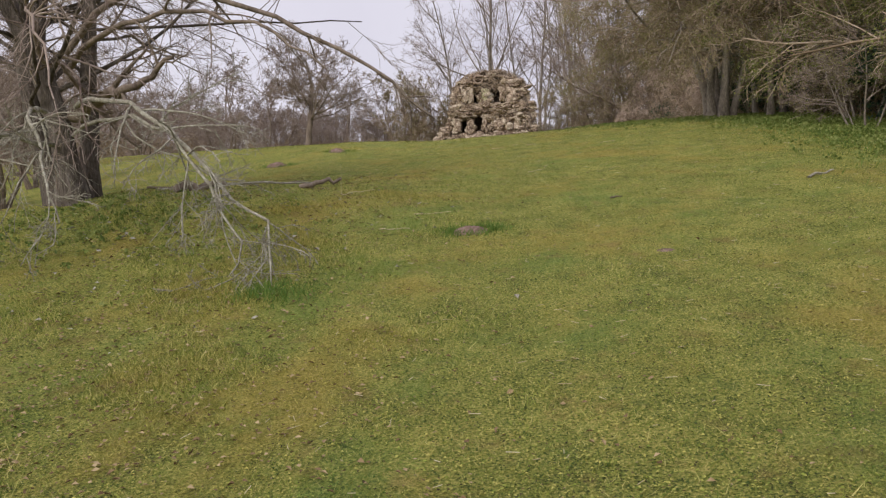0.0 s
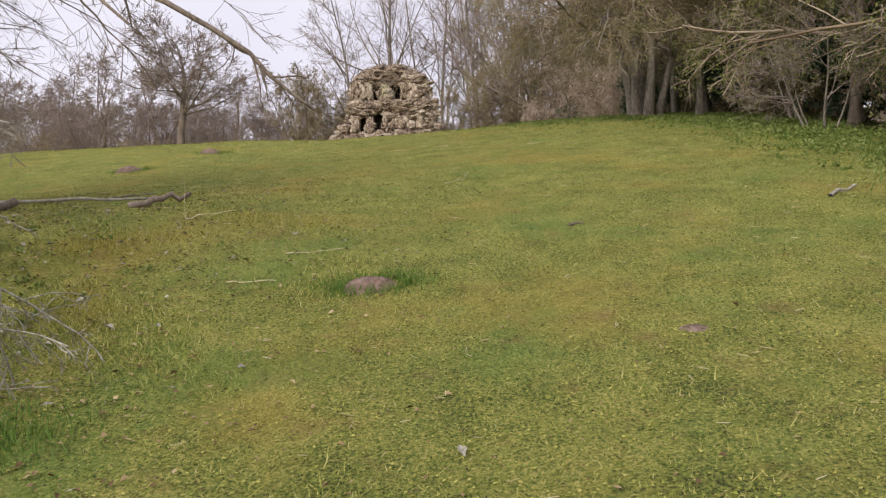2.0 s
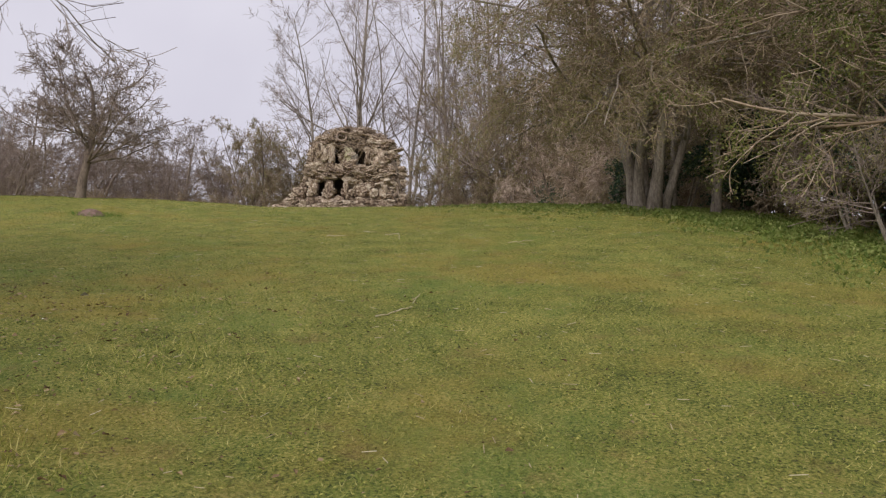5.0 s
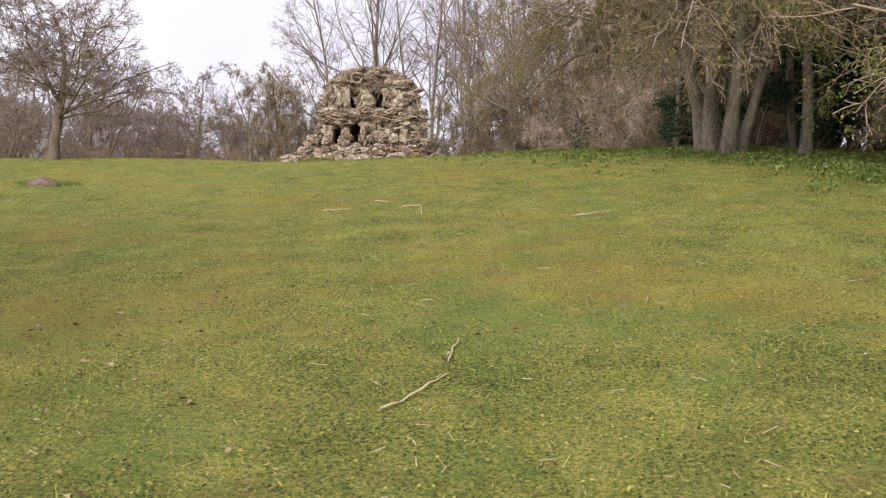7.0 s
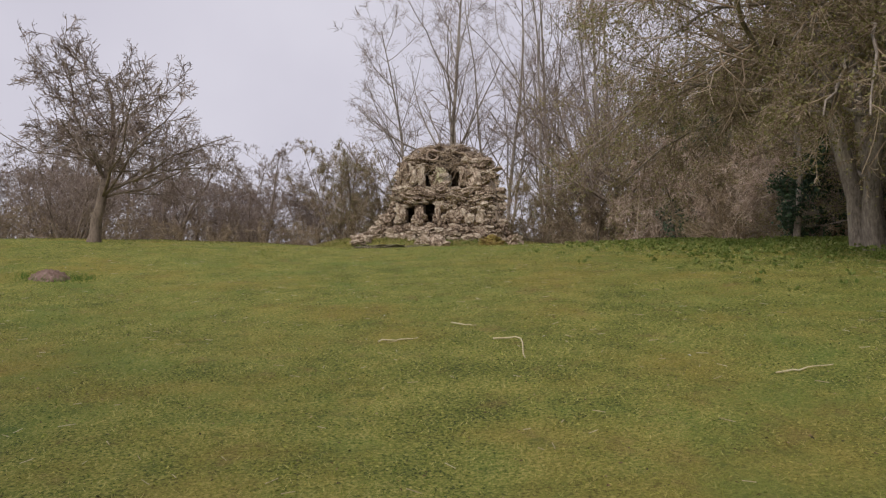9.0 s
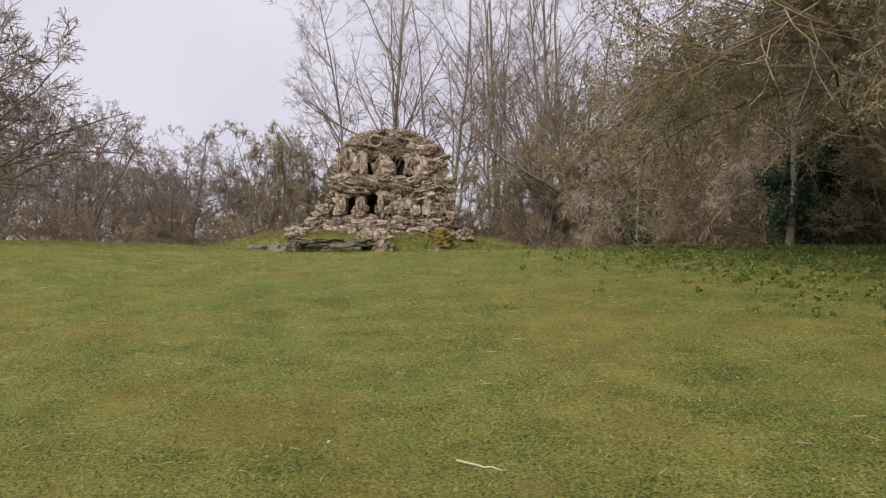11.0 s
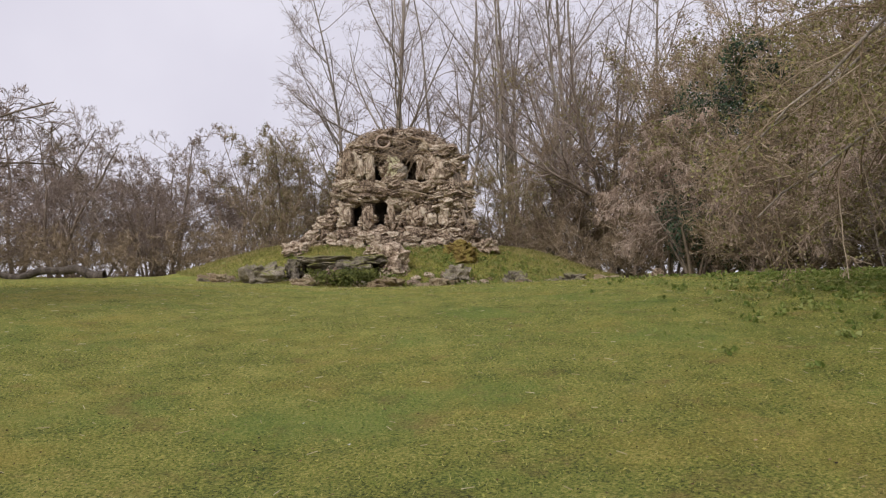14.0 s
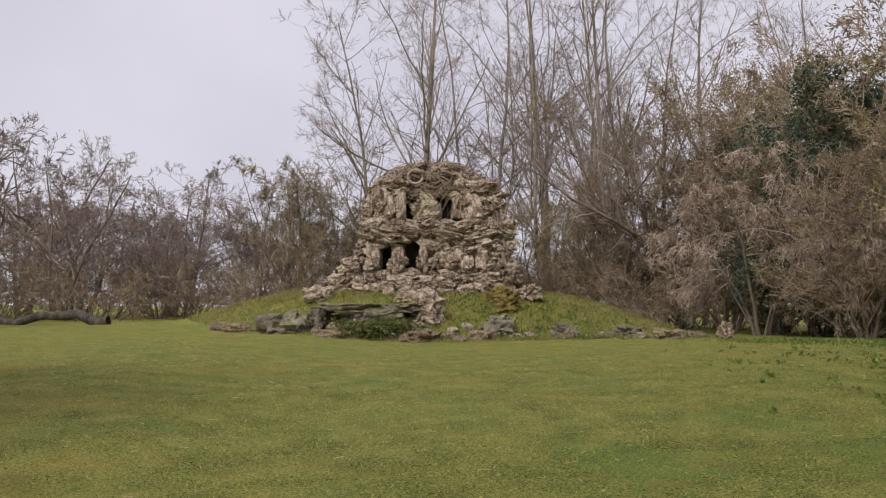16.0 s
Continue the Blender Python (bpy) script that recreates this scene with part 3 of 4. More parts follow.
for x, y, w, d, h, lift, mat, seed in BOULDERS:
    b = new("boulder", rock_mesh("boulder", 300 + seed, mat, (w * 1.2, d * 1.2, h * 1.2), 0.6, subdiv=4, pits=5))
    b.matrix_basis = pose(x, y, gz(x, y) + lift, 0, 0, seed * 37 % 40 - 20)
    tagged(b, {"mossy_rock": "grey weathered boulder with moss on the mound", "ochre_rock": "low ochre-brown rock in the grass below the folly", "tufa_stone": "pitted grey tufa boulder on the mound", "ochre_moss": "rock cushioned with ochre-orange moss below the folly"}[mat.name], "rock", "rocks round the folly")
# edging stones in an uneven line at the foot of the mound
rng = np.random.default_rng(31)
EDGE = [rock_mesh("edging_stone", 400 + k, (RED_ROCK, ROCK, STONE)[k % 3], (1, 1, 1), 0.45, subdiv=2, pits=2) for k in range(7)]
for k in range(110):
    x = rng.uniform(-9.5, 6.8)
    y = 45.5 + 0.02 * (x + 2.5) ** 2 + abs(rng.normal(0, 0.5))
    s = rng.uniform(0.12, 0.42)
    b = new("edging_stone", EDGE[k % 7])
    b.matrix_basis = pose(x, y, gz(x, y) + s * 0.1, *rng.normal(0, 12, 3)) @ Matrix.Diagonal((s * 1.6, s, s * 0.75, 1))
    tagged(b, "small ochre stone half sunk in the grass", "rock", "edging stones of the mound")


def rock_shelf():
    """A turfed slab over a dark hollow."""
    ob = thing("rock_shelf", Matrix.Translation((-5.0, 46.35, gz(-5.0, 46.35) + 0.2)))
    for nm, x, y, z, w, d, h, mat, s in (("slab", 0, 0.5, 0.46, 2.4, 1.5, 0.42, ROCK, 1), ("slab", 1.5, 0.5, 0.5, 1.3, 1.1, 0.36, ROCK, 2), ("support", -1.15, 0.2, 0.15, 0.6, 0.8, 0.7, ROCK, 3), ("support", 0.65, 0.1, 0.1, 1.7, 0.9, 0.85, ROCK, 4),
                                        ("back_stone", 0.0, 1.5, 0.1, 3.0, 0.6, 0.9, CORE, 5)):
        o = child(nm, rock_mesh(nm, 500 + s, mat, (w * 1.15, d * 1.15, h * 1.15), 0.5, subdiv=4), ob)
        o.location = (x, y, z)
    return tagged(ob, "mossy stone slab over a dark hollow in the mound", "rock shelf")


rock_shelf()

# ---- trees ----
# bare tall trees behind the folly
tall_a = put(tree("tall_tree", 11, 1, 22, 0.21, 4, 26, 6, (PALE_BARK, TWIG), 40, 0.36, (0.25, 0.99), 0.05, 0.03, 6, 5, wobble=0.1, fine_r=0.0065), -6.6, 65)
tall_b = put(tree("tall_tree", 12, 2, 24, 0.2, 8, 17, 6, (PALE_BARK, TWIG), 38, 0.34, (0.22, 0.99), 0.05, 0.03, 5, 3, wobble=0.1, fine_r=0.0065), -3.0, 66, 40)
tall_c = put(tree("tall_tree", 13, 3, 23, 0.17, 8, 12, 6, (PALE_BARK, TWIG), 37, 0.33, (0.2, 0.99), 0.05, 0.03, 5, 3, wobble=0.1, fine_r=0.0065), 0.6, 67)
TALL = "bare slender tall tree with pale bark behind the folly"
for ob in (tall_a, tall_b, tall_c):
    tagged(ob, TALL, "tree", "tall bare trees behind the folly")
for src, x, y, turn, size in ((tall_c, 3.6, 66, 70, 1.05), (tall_b, 6.0, 64, 200, 1.0), (tall_c, 8.8, 68, 160, 1.0), (tall_a, 12.5, 66, 250, 0.95), (tall_b, 15.5, 69, 310, 0.95), (tall_a, 5.0, 75, 20, 1.1), (tall_c, 19, 66, 30, 0.9), (tall_a, 7.2, 72, 190, 1.05)):
    again(src, x, y, turn, size)

# hawthorns and thorn scrub along the far side on the left
haw = tagged(put(tree("hawthorn", 21, 1, 3.9, 0.13, 3, 34, 10, (BARK, TWIG), 64, 0.74, (0.3, 0.98), 0.0, 0.0, 6, 5, 0.6, wobble=0.13, thin=0.28), -8.0, 27.2, 120, 1.12), "bare wide-crowned hawthorn tree on the lawn", "tree")
scrub_a = put(tree("thorn_bush", 22, 3, 6.0, 0.1, 14, 12, 7, (BARK, TWIG), 52, 0.5, (0.08, 0.98), 0.03, 0.0, 6, 5, 0.6, BROWN_BUD, 0.12, 0.03, 0.08, wobble=0.12, shrub=True, fine_r=0.0065, thin=0.4), -15.5, 62, 0, 1.35)
scrub_b = put(tree("thorn_bush", 23, 5, 5.4, 0.08, 24, 9, 7, (BARK, TWIG), 52, 0.5, (0.05, 0.98), 0.02, 0.0, 5, 5, 0.6, BROWN_BUD, 0.12, 0.03, 0.08, wobble=0.12, shrub=True, fine_r=0.0065, thin=0.4), -20, 60, 0, 1.45)
SCRUB = "bare grey-brown thorn bush in the far scrub"
for ob in (scrub_a, scrub_b):
    tagged(ob, SCRUB, "bush", "thorn scrub beyond the lawn")
rng = np.random.default_rng(8)
for k, (x, y, s) in enumerate(((-24, 57, 1.5), (-28, 60, 1.5), (-32, 55, 1.5), (-36, 58, 1.6), (-26, 66, 1.7), (-18, 67, 1.5), (-13.5, 68, 1.4), (-22, 50, 1.15), (-28, 47, 1.3), (-33, 42, 1.4), (-36, 50, 1.6), (-33, 31, 1.4), (-29, 25, 1.4), (-27, 38, 1.2),
                               (-23, 31, 1.0), (-38, 38, 1.6), (-23, 21, 1.2), (-18, 44, 0.9), (-20, 38, 0.9), (-17.5, 33, 0.8), (-19, 56, 1.2), (-15, 57, 0.9), (-31, 68, 1.8), (-22, 73, 1.7), (-9, 73, 1.5), (-14, 76, 1.6))):
    again((scrub_a, scrub_b)[k % 2], x, y, k * 67, s)
ivy_bush = tagged(put(tree("ivy_bush", 24, 8, 6.2, 0.07, 15, 11, 6, (BARK, BROWN_TWIG), 42, 0.36, (0.03, 0.98), 0.04, 0.02, 6, 5, 0.6, OLIVE, 0.8, 0.03, 0.08, shrub=True, fine_r=0.007), -9.7, 61.5, 0, 1.3), "dense olive-green bush beside the folly's mound", "bush")
again(ivy_bush, -7.6, 64.5, 130, 1.15)

# thicket on the right behind the folly
thick_a = put(tree("thicket_bush", 31, 6, 6.0, 0.08, 20, 10, 6, (BARK, BROWN_TWIG), 48, 0.45, (0.03, 0.98), 0.02, 0.0, 6, 4, 0.6, OLIVE, 1.6, 0.03, 0.1, shrub=True, fine_r=0.007), 2.6, 56.5, 0, 0.95)
thick_b = put(tree("thicket_bush", 32, 6, 6.4, 0.07, 22, 10, 6, (BARK, BROWN_TWIG), 48, 0.45, (0.03, 0.98), 0.02, -0.02, 6, 4, 0.6, BROWN_BUD, 1.5, 0.03, 0.1, shrub=True, fine_r=0.007), 5.4, 55.5, 0, 1.1)
for ob in (thick_a, thick_b):
    tagged(ob, "dense brown-olive bush just coming into leaf", "bush", "thicket along the lawn")
for k, (x, y, s) in enumerate(((8.5, 58, 1.6), (11.5, 54, 1.6), (14, 50, 1.7), (13, 59, 2.2), (10.7, 47.0, 1.15), (12.5, 44.0, 1.3), (11.5, 40.5, 1.2), (14.5, 38.5, 1.5), (12, 36.0, 1.3), (17, 46, 1.6), (4.5, 60, 1.2), (13.5, 33, 1.5), (12.5, 29, 1.5), (16, 28, 1.7), (11.8, 25.5, 1.4),
                               (14, 21.5, 1.6), (13.4, 17.5, 1.5), (0.8, 58.5, 0.9), (10.2, 38.6, 0.95), (10.4, 30.5, 0.9), (12.5, 52, 2.0), (15.5, 46.5, 2.1), (14.5, 41.0, 1.9), (9.8, 55, 1.55), (13.5, 36, 1.8), (9.6, 44.0, 0.85))):
    again((thick_a, thick_b)[k % 2], x, y, k * 77, s)
limb_tree = tagged(put(tree("spreading_tree", 33, 2, 9.5, 0.2, 14, 14, 7, (BARK, TWIG), 58, 0.5, (0.2, 0.98), 0.05, 0.02, 6, 4, 0.55, BUD, 0.7, 0.05), 7.0, 56.0, 190, 1.15), "grey spreading tree leaning out of the thicket", "tree")

# hanging veil of dry climber
veil = put(tree("climber_veil", 34, 5, 6.0, 0.07, 20, 13, 7, (BARK, VINE), 66, 0.42, (0.4, 0.99), -0.16, -0.25, 6, 4, 0.8, VINE, 0.5, 0.035, 0.06, wobble=0.12, shrub=True, fine_r=0.007), 8.9, 49.5, 0, 1.1)
tagged(veil, "pinkish-brown veil of dry climber hanging over bushes", "climber", "veils of dry climber")
again(veil, 10.3, 45.2, 100, 0.8), again(veil, 9.3, 36.6, 220, 0.75), again(veil, 12.0, 48.5, 40, 1.0)

# evergreens
holly = put(tree("evergreen_bush", 41, 3, 3.6, 0.07, 14, 13, 6, (BARK, TWIG), 60, 0.45, (0.03, 0.98), 0.01, 0.0, 5, 3, 0.5, DARK_LEAF, 5.0, 0.07, 0.12, shrub=True), 8.6, 33.8, 0, 0.85)
tagged(holly, "dark green evergreen bush under the trees", "bush", "evergreens in the hedge")
for x, y, s in ((9.2, 26.8, 0.9), (10.0, 22.2, 1.0), (9.2, 18.8, 1.0)):
    again(holly, x, y, x * 50, s)
yew = put(tree("yew_tree", 42, 2, 9.5, 0.2, 10, 30, 8, (BARK, TWIG), 74, 0.4, (0.12, 0.99), -0.02, -0.06, 6, 3, 0.5, DARK_LEAF, 5.0, 0.075, 0.15), 12.4, 49.0, 0, 0.95)
tagged(yew, "tall dark green yew standing in the hedge", "tree", "evergreens in the hedge")
cedar = put(tree("conifer", 43, 2, 9.0, 0.16, 8, 28, 8, (BARK, BROWN_TWIG), 80, 0.42, (0.06, 0.99), -0.01, -0.04, 5, 4, 0.6, GREEN_LEAF, 7.0, 0.032, 0.09, shrub=True, fine_r=0.006), 8.1, 18.3, 0, 0.95)
tagged(cedar, "olive-green conifer with drooping boughs beside the lawn", "tree", "evergreens in the hedge")
again(cedar, 8.9, 14.6, 130, 0.9), again(holly, 8.9, 15.3, 20, 0.85), again(cedar, 12.5, 21.5, 220, 1.1)

# the big many-stemmed tree at the hedge and its neighbours
big = tree("hedge_tree", 51, 5, 11.0, 0.145, 6, 19, 8, (PALE_BARK, BROWN_TWIG), 68, 0.5, (0.15, 0.98), 0.0, -0.03, 6, 5, 0.6, OLIVE, 0.9, 0.028, 0.09, base=0.28, wobble=0.1, thin=0.45)
tagged(put(big, 5.75, 24.6, 20), "large many-stemmed tree with fluted trunks and low twiggy boughs", "tree")
slim = tree("slim_tree", 52, 1, 8.5, 0.13, 7, 18, 7, (PALE_BARK, BROWN_TWIG), 60, 0.42, (0.25, 0.98), 0.0, -0.02, 6, 4, 0.6, BUD, 1.2, 0.05, 0.09, thin=0.4)
tagged(put(slim, 7.0, 23.9, 60), "slim grey-barked tree beside the large hedge tree", "tree", "slim hedge trees")
again(slim, 7.6, 33.0, 150, 0.95), again(slim, 8.3, 30.0, 260, 1.1), again(slim, 9.4, 20.5, 10, 1.1), again(slim, 8.4, 27.2, 320, 1.0)
low = tree("hedge_bush", 53, 4, 3.2, 0.04, 26, 9, 6, (PALE_BARK, TWIG), 62, 0.6, (0.3, 0.98), -0.01, -0.02, 6, 4, 0.6, OLIVE, 0.7, 0.03, 0.08, base=0.3, shrub=True)
tagged(put(low, 6.9, 17.2, 0, 0.7), "sprawling bush of pale bare stems at the lawn's edge", "bush", "low hedge bushes")
again(low, 8.3, 14.4, 80, 0.85), again(low, 8.0, 20.0, 200, 0.9), again(low, 8.6, 11.8, 300, 1.0), again(low, 8.1, 29.0, 30, 0.8), again(low, 9.0, 36.5, 130, 0.9)

# the near tree with long drooping boughs
near = tree("near_tree", 61, 4, 7.5, 0.24, 10, 13, 8, (OLD_BARK, TWIG), 64, 0.6, (0.2, 0.98), -0.015, -0.04, 7, 5, 0.6, base=0.2, wobble=0.12, thin=0.25, fine_r=0.003)
put(near, -6.7, 10.7, 0)
tagged(near, "old bare tree with dark trunks and drooping lichened boughs", "tree")


def bough(owner, seed, pts, r0, mat, side=(7, 6, 4), ratio=0.22, lift=-0.03, twig_mat=None, leaf=None):
    """One long bough of a tree through given places, with side branches, twigs and buds."""
    rng = np.random.default_rng(seed)
    pts = np.array(pts, float) - np.array(owner.matrix_basis.translation)
    t = np.linspace(0, len(pts) - 1, 16)
    p = np.stack([np.interp(t, range(len(pts)), pts[:, k]) for k in range(3)], 1)
    p[1:-1] = (p[:-2] + 2 * p[1:-1] + p[2:]) / 4
    p[1:-1] += rng.normal(0, 0.025, (14, 3))
    turn = np.array(owner.matrix_basis.to_3x3().inverted())
    p0, q0 = (p @ turn.T)[None], r0 * np.linspace(1, 0.22, 16)[None]
    ob = child("bough", mesh_from("bough", *tubes(p0, q0, 8), mat), owner)
    p1, q1 = sprout(rng, p0, q0, side[0], (0.2, 1.0), 42, ratio, 0.6, 8, 0.12, lift)
    p2, q2 = sprout(rng, p1, q1, side[1], (0.15, 1.0), 42, 0.45, 0.6, 6, 0.14, lift)
    p3, q3 = sprout(rng, p2, q2, side[2], (0.1, 1.0), 42, 0.5, 0.65, 5, 0.14, lift)
    p4, q4 = sprout(rng, p3, q3, 3, (0.1, 1.0), 42, 0.5, 0.65, 3, 0.14, lift)
    fine = [tubes(p1, np.maximum(q1, 0.005), 5), tubes(p2, np.maximum(q2, 0.0035), 4), tubes(p3, np.maximum(q3, 0.0024), 3), ribbons(rng, p4, np.maximum(q4, 0.002 if leaf is None else 0.004))]
    child("twig_spray", mesh_from("twig_spray", *merged(fine), twig_mat or mat), ob, kind="stuff")
    if leaf:
        child("foliage", mesh_from("foliage", *leaves_on(rng, p4, 1.3, 0.024, 0.08), leaf, False), ob, kind="stuff")
    return ob


bough(near, 1, ((-6.5, 10.4, 4.2), (-5.6, 9.9, 4.75), (-4.5, 9.6, 4.75), (-3.3, 9.5, 4.35), (-2.3, 9.5, 3.8), (-1.55, 9.4, 3.2), (-1.16, 9.4, 2.86)), 0.05, BARK, (9, 4, 3), 0.12, 0.01)
bough(near, 2, ((-6.4, 10.2, 3.9), (-5.4, 9.4, 4.2), (-4.2, 9.0, 4.3), (-3.0, 8.6, 3.95), (-2.2, 8.3, 3.35)), 0.045, BARK, (7, 4, 3), 0.24)
bough(near, 3, ((-6.3, 10.2, 3.4), (-5.3, 9.0, 3.35), (-4.3, 8.3, 3.05), (-3.45, 7.7, 2.4), (-2.95, 7.3, 1.9), (-2.35, 6.95, 1.7), (-2.4, 6.75, 1.08)), 0.034, LICHEN, (14, 7, 4), 0.21, -0.05)
bough(near, 4, ((-6.3, 10.1, 3.0), (-5.0, 8.9, 3.1), (-3.9, 8.1, 2.75), (-3.25, 7.5, 2.1), (-2.8, 7.2, 1.5), (-2.95, 6.9, 1.05)), 0.028, LICHEN, (13, 7, 4), 0.21, -0.05)
bough(near, 5, ((-6.6, 10.1, 3.3), (-5.9, 8.6, 3.2), (-5.1, 7.6, 2.5), (-4.7, 7.2, 1.8)), 0.036, LICHEN, (11, 7, 4), 0.34, -0.05)
bough(near, 6, ((-6.4, 10.3, 3.3), (-5.6, 9.7, 3.45), (-4.9, 9.3, 3.45), (-4.3, 9.1, 3.75)), 0.1, BARK, (7, 5, 4), 0.3, -0.02)
bough(near, 7, ((-6.7, 10.3, 2.9), (-6.3, 8.5, 2.9), (-5.7, 7.2, 2.3), (-5.4, 6.8, 1.6)), 0.034, LICHEN, (11, 7, 4), 0.34, -0.05)
bough(near, 8, ((-6.7, 10.3, 4.0), (-6.0, 8.8, 4.4), (-5.2, 7.8, 4.0), (-4.6, 7.1, 3.0)), 0.036, TWIG, (11, 7, 4), 0.34, -0.05)

# the long grey limb that leans out of the thicket towards the folly
bough(limb_tree, 301, ((7.0, 55.6, 7.3), (5.6, 53.9, 8.2), (3.5, 53.6, 9.2), (1.3, 53.5, 10.7)), 0.11, BARK, (11, 7, 5), 0.5, 0.06, TWIG)
bough(limb_tree, 302, ((6.8, 55.8, 7.6), (6.0, 54.5, 9.6), (5.2, 54.0, 12.0), (4.9, 53.6, 14.2)), 0.09, BARK, (11, 7, 5), 0.45, 0.06, TWIG)

# low boughs of the large hedge tree that reach out over the lawn
rng = np.random.default_rng(91)
for k in range(22):
    a = radians(95 + 215 * k / 21 + rng.normal(0, 5))
    h, reach = rng.uniform(5.9, 8.9), rng.uniform(3.4, 5.0)
    d = np.array([math.cos(a), math.sin(a), 0])
    b0 = np.array([5.75, 24.6, h])
    drop = rng.uniform(0.6, 1.6)
    bough(big, 200 + k, [b0, b0 + d * reach * 0.35 + (0, 0, 0.45), b0 + d * reach * 0.7 + (0, 0, 0.1), b0 + d * reach + (0, 0, -drop)], 0.042, PALE_BARK, (14, 7, 5), 0.34, -0.02, BROWN_TWIG, OLIVE)

# brambles and low growth that close the foot of the scrub
bramble = put(tree("bramble_bush", 71, 12, 2.4, 0.025, 46, 6, 4, (BARK, BROWN_TWIG), 48, 0.5, (0.1, 0.98), -0.01, -0.03, 4, 3, 0.6, BROWN_BUD, 0.5, 0.04, 0.1, base=0.8, shrub=True, fine_r=0.007), -12.5, 56.5, 0, 1.1)
tagged(bramble, "low tangle of brown brambles at the foot of the scrub", "bramble", "brambles at the foot of the scrub")
for k, (x, y, s) in enumerate(((-16, 53, 1.0), (-19.5, 51.5, 1.1), (-14.5, 58.5, 1.2), (-18, 57, 1.3), (-22.5, 54, 1.3), (-26, 50, 1.4), (-23, 46, 1.2), (-30, 52, 1.5), (-21, 41, 1.0), (-10.2, 59.5, 1.1), (-7.5, 60.5, 1.1), (-21.5, 35, 1.0), (-25, 42, 1.3),
                               (3.3, 53.6, 0.8), (6.2, 52.6, 0.9), (1.5, 56, 0.9), (10.8, 50, 1.1), (11.6, 46.3, 1.0), (12.0, 42.0, 1.1), (11.2, 38.0, 1.0), (11.0, 33.5, 1.0), (11.0, 28.6, 1.0), (10.8, 24.2, 1.0), (12.0, 20, 1.1), (7.4, 62, 1.5), (9.8, 60.5, 1.5), (5, 63.5, 1.4), (12, 62, 1.6), (9.6, 22.6, 0.8), (10.2, 19.2, 0.9), (12.8, 26.8, 1.2), (-17, 63, 1.5), (-21, 64, 1.6), (-25, 61, 1.6), (-12, 64, 1.4), (-29, 57, 1.5), (11, 17, 1.0), (11.2, 13.5, 1.0), (10.5, 10.5, 0.9), (2.2, 61, 1.2), (-29, 33, 1.3), (-26, 26, 1.2), (-20, 27, 1.0), (-17, 21, 0.9))):
    again(bramble, x, y, k * 53, s)
again(scrub_b, -11.5, 15.5, 20, 0.75), again(scrub_a, -13, 19, 120, 0.8), again(scrub_b, -15, 24, 60, 0.8), again(scrub_b, -12.5, 12.0, 200, 0.7)

# ---- small things on the lawn ----
def molehill(x, y, w, h, seed, tuft=420):
    rng = np.random.default_rng(seed)
    g = 25
    u = np.linspace(-1, 1, g)
    U, V = np.meshgrid(u, u)
    r = np.hypot(U, V)
    z = h * np.clip(1 - r ** 2, -0.1, 1) ** 1 + rng.normal(0, h * 0.09, U.shape) * (r < 1)
    X, Y = x + U * w / 2 + rng.normal(0, 0.006, U.shape), y + V * w / 2.4
    i = np.arange(g * g).reshape(g, g)
    f = np.stack([i[:-1, :-1], i[:-1, 1:], i[1:, 1:], i[1:, :-1]], -1).reshape(-1, 4)
    ob = new("molehill", mesh_from("molehill", np.stack([X, Y, ground_z(X, Y) + z - 0.01], -1), f, SOIL))
    tagged(ob, "low molehill of reddish-brown crumbly soil in the lawn", "molehill", "molehills")
    if not tuft:
        return
    m = tuft
    a = rng.uniform(0, 6.283, m)
    rr = w * (0.45 + 0.5 * np.abs(rng.normal(0, 0.6, m)))
    blades("grass_tuft", seed + 50, x + np.cos(a) * rr * 1.1 + w * 0.1, y + np.sin(a) * rr * 0.6, 0.075, 0.008, TUFT, "lush green grass tuft round a molehill", 0.6)


molehill(-0.72, 8.45, 0.42, 0.065, 1, 800), molehill(-6.3, 18.6, 0.55, 0.12, 2), molehill(-5.5, 21.6, 0.5, 0.12, 3), molehill(1.2, 7.35, 0.2, 0.02, 4, 0)


def stick(pts, r, mat, label, lift=0.012):
    """A fallen stick or straw through places on the ground; a third number raises a point."""
    p = np.array([(q[0], q[1], gz(q[0], q[1]) + lift + (q[2] if len(q) > 2 else 0)) for q in pts])
    t = np.linspace(0, len(p) - 1, 8)
    p = np.stack([np.interp(t, range(len(p)), p[:, k]) for k in range(3)], 1)
    rng = np.random.default_rng(int(abs(pts[0][0] * 1000 + pts[0][1] * 100)))
    p[1:-1] += rng.normal(0, r * 0.5, (6, 3))
    return tagged(new("stick" if mat is not STRAW else "straw", mesh_from("stick", *tubes(p[None], r * np.linspace(1, 0.55, 8)[None] * (0.5 if mat is STRAW else 1.0), 6), mat)), label, "stick" if mat is not STRAW else "straw", "fallen sticks on the lawn")


DARK_STICK, PALE_STICK, DRY_STRAW = "dark broken stick lying on the lawn", "pale dry stick lying in the grass", "pale dry straw lying on the short grass"
stick(((-3.55, 11.5), (-2.95, 11.75, 0.1)), 0.05, BARK, DARK_STICK)
stick(((-5.6, 11.0), (-4.3, 11.6, 0.05), (-3.4, 12.2)), 0.025, LICHEN, PALE_STICK)
stick(((-5.9, 11.3, 0.05), (-4.7, 12.3), (-3.9, 13.3)), 0.022, BARK, DARK_STICK)
stick(((-5.2, 10.8), (-4.6, 11.2, 0.08)), 0.09, BARK, "short rotten log lying under the near tree")
stick(((-2.72, 10.75), (-2.3, 11.1, 0.03)), 0.014, STRAW, PALE_STICK)
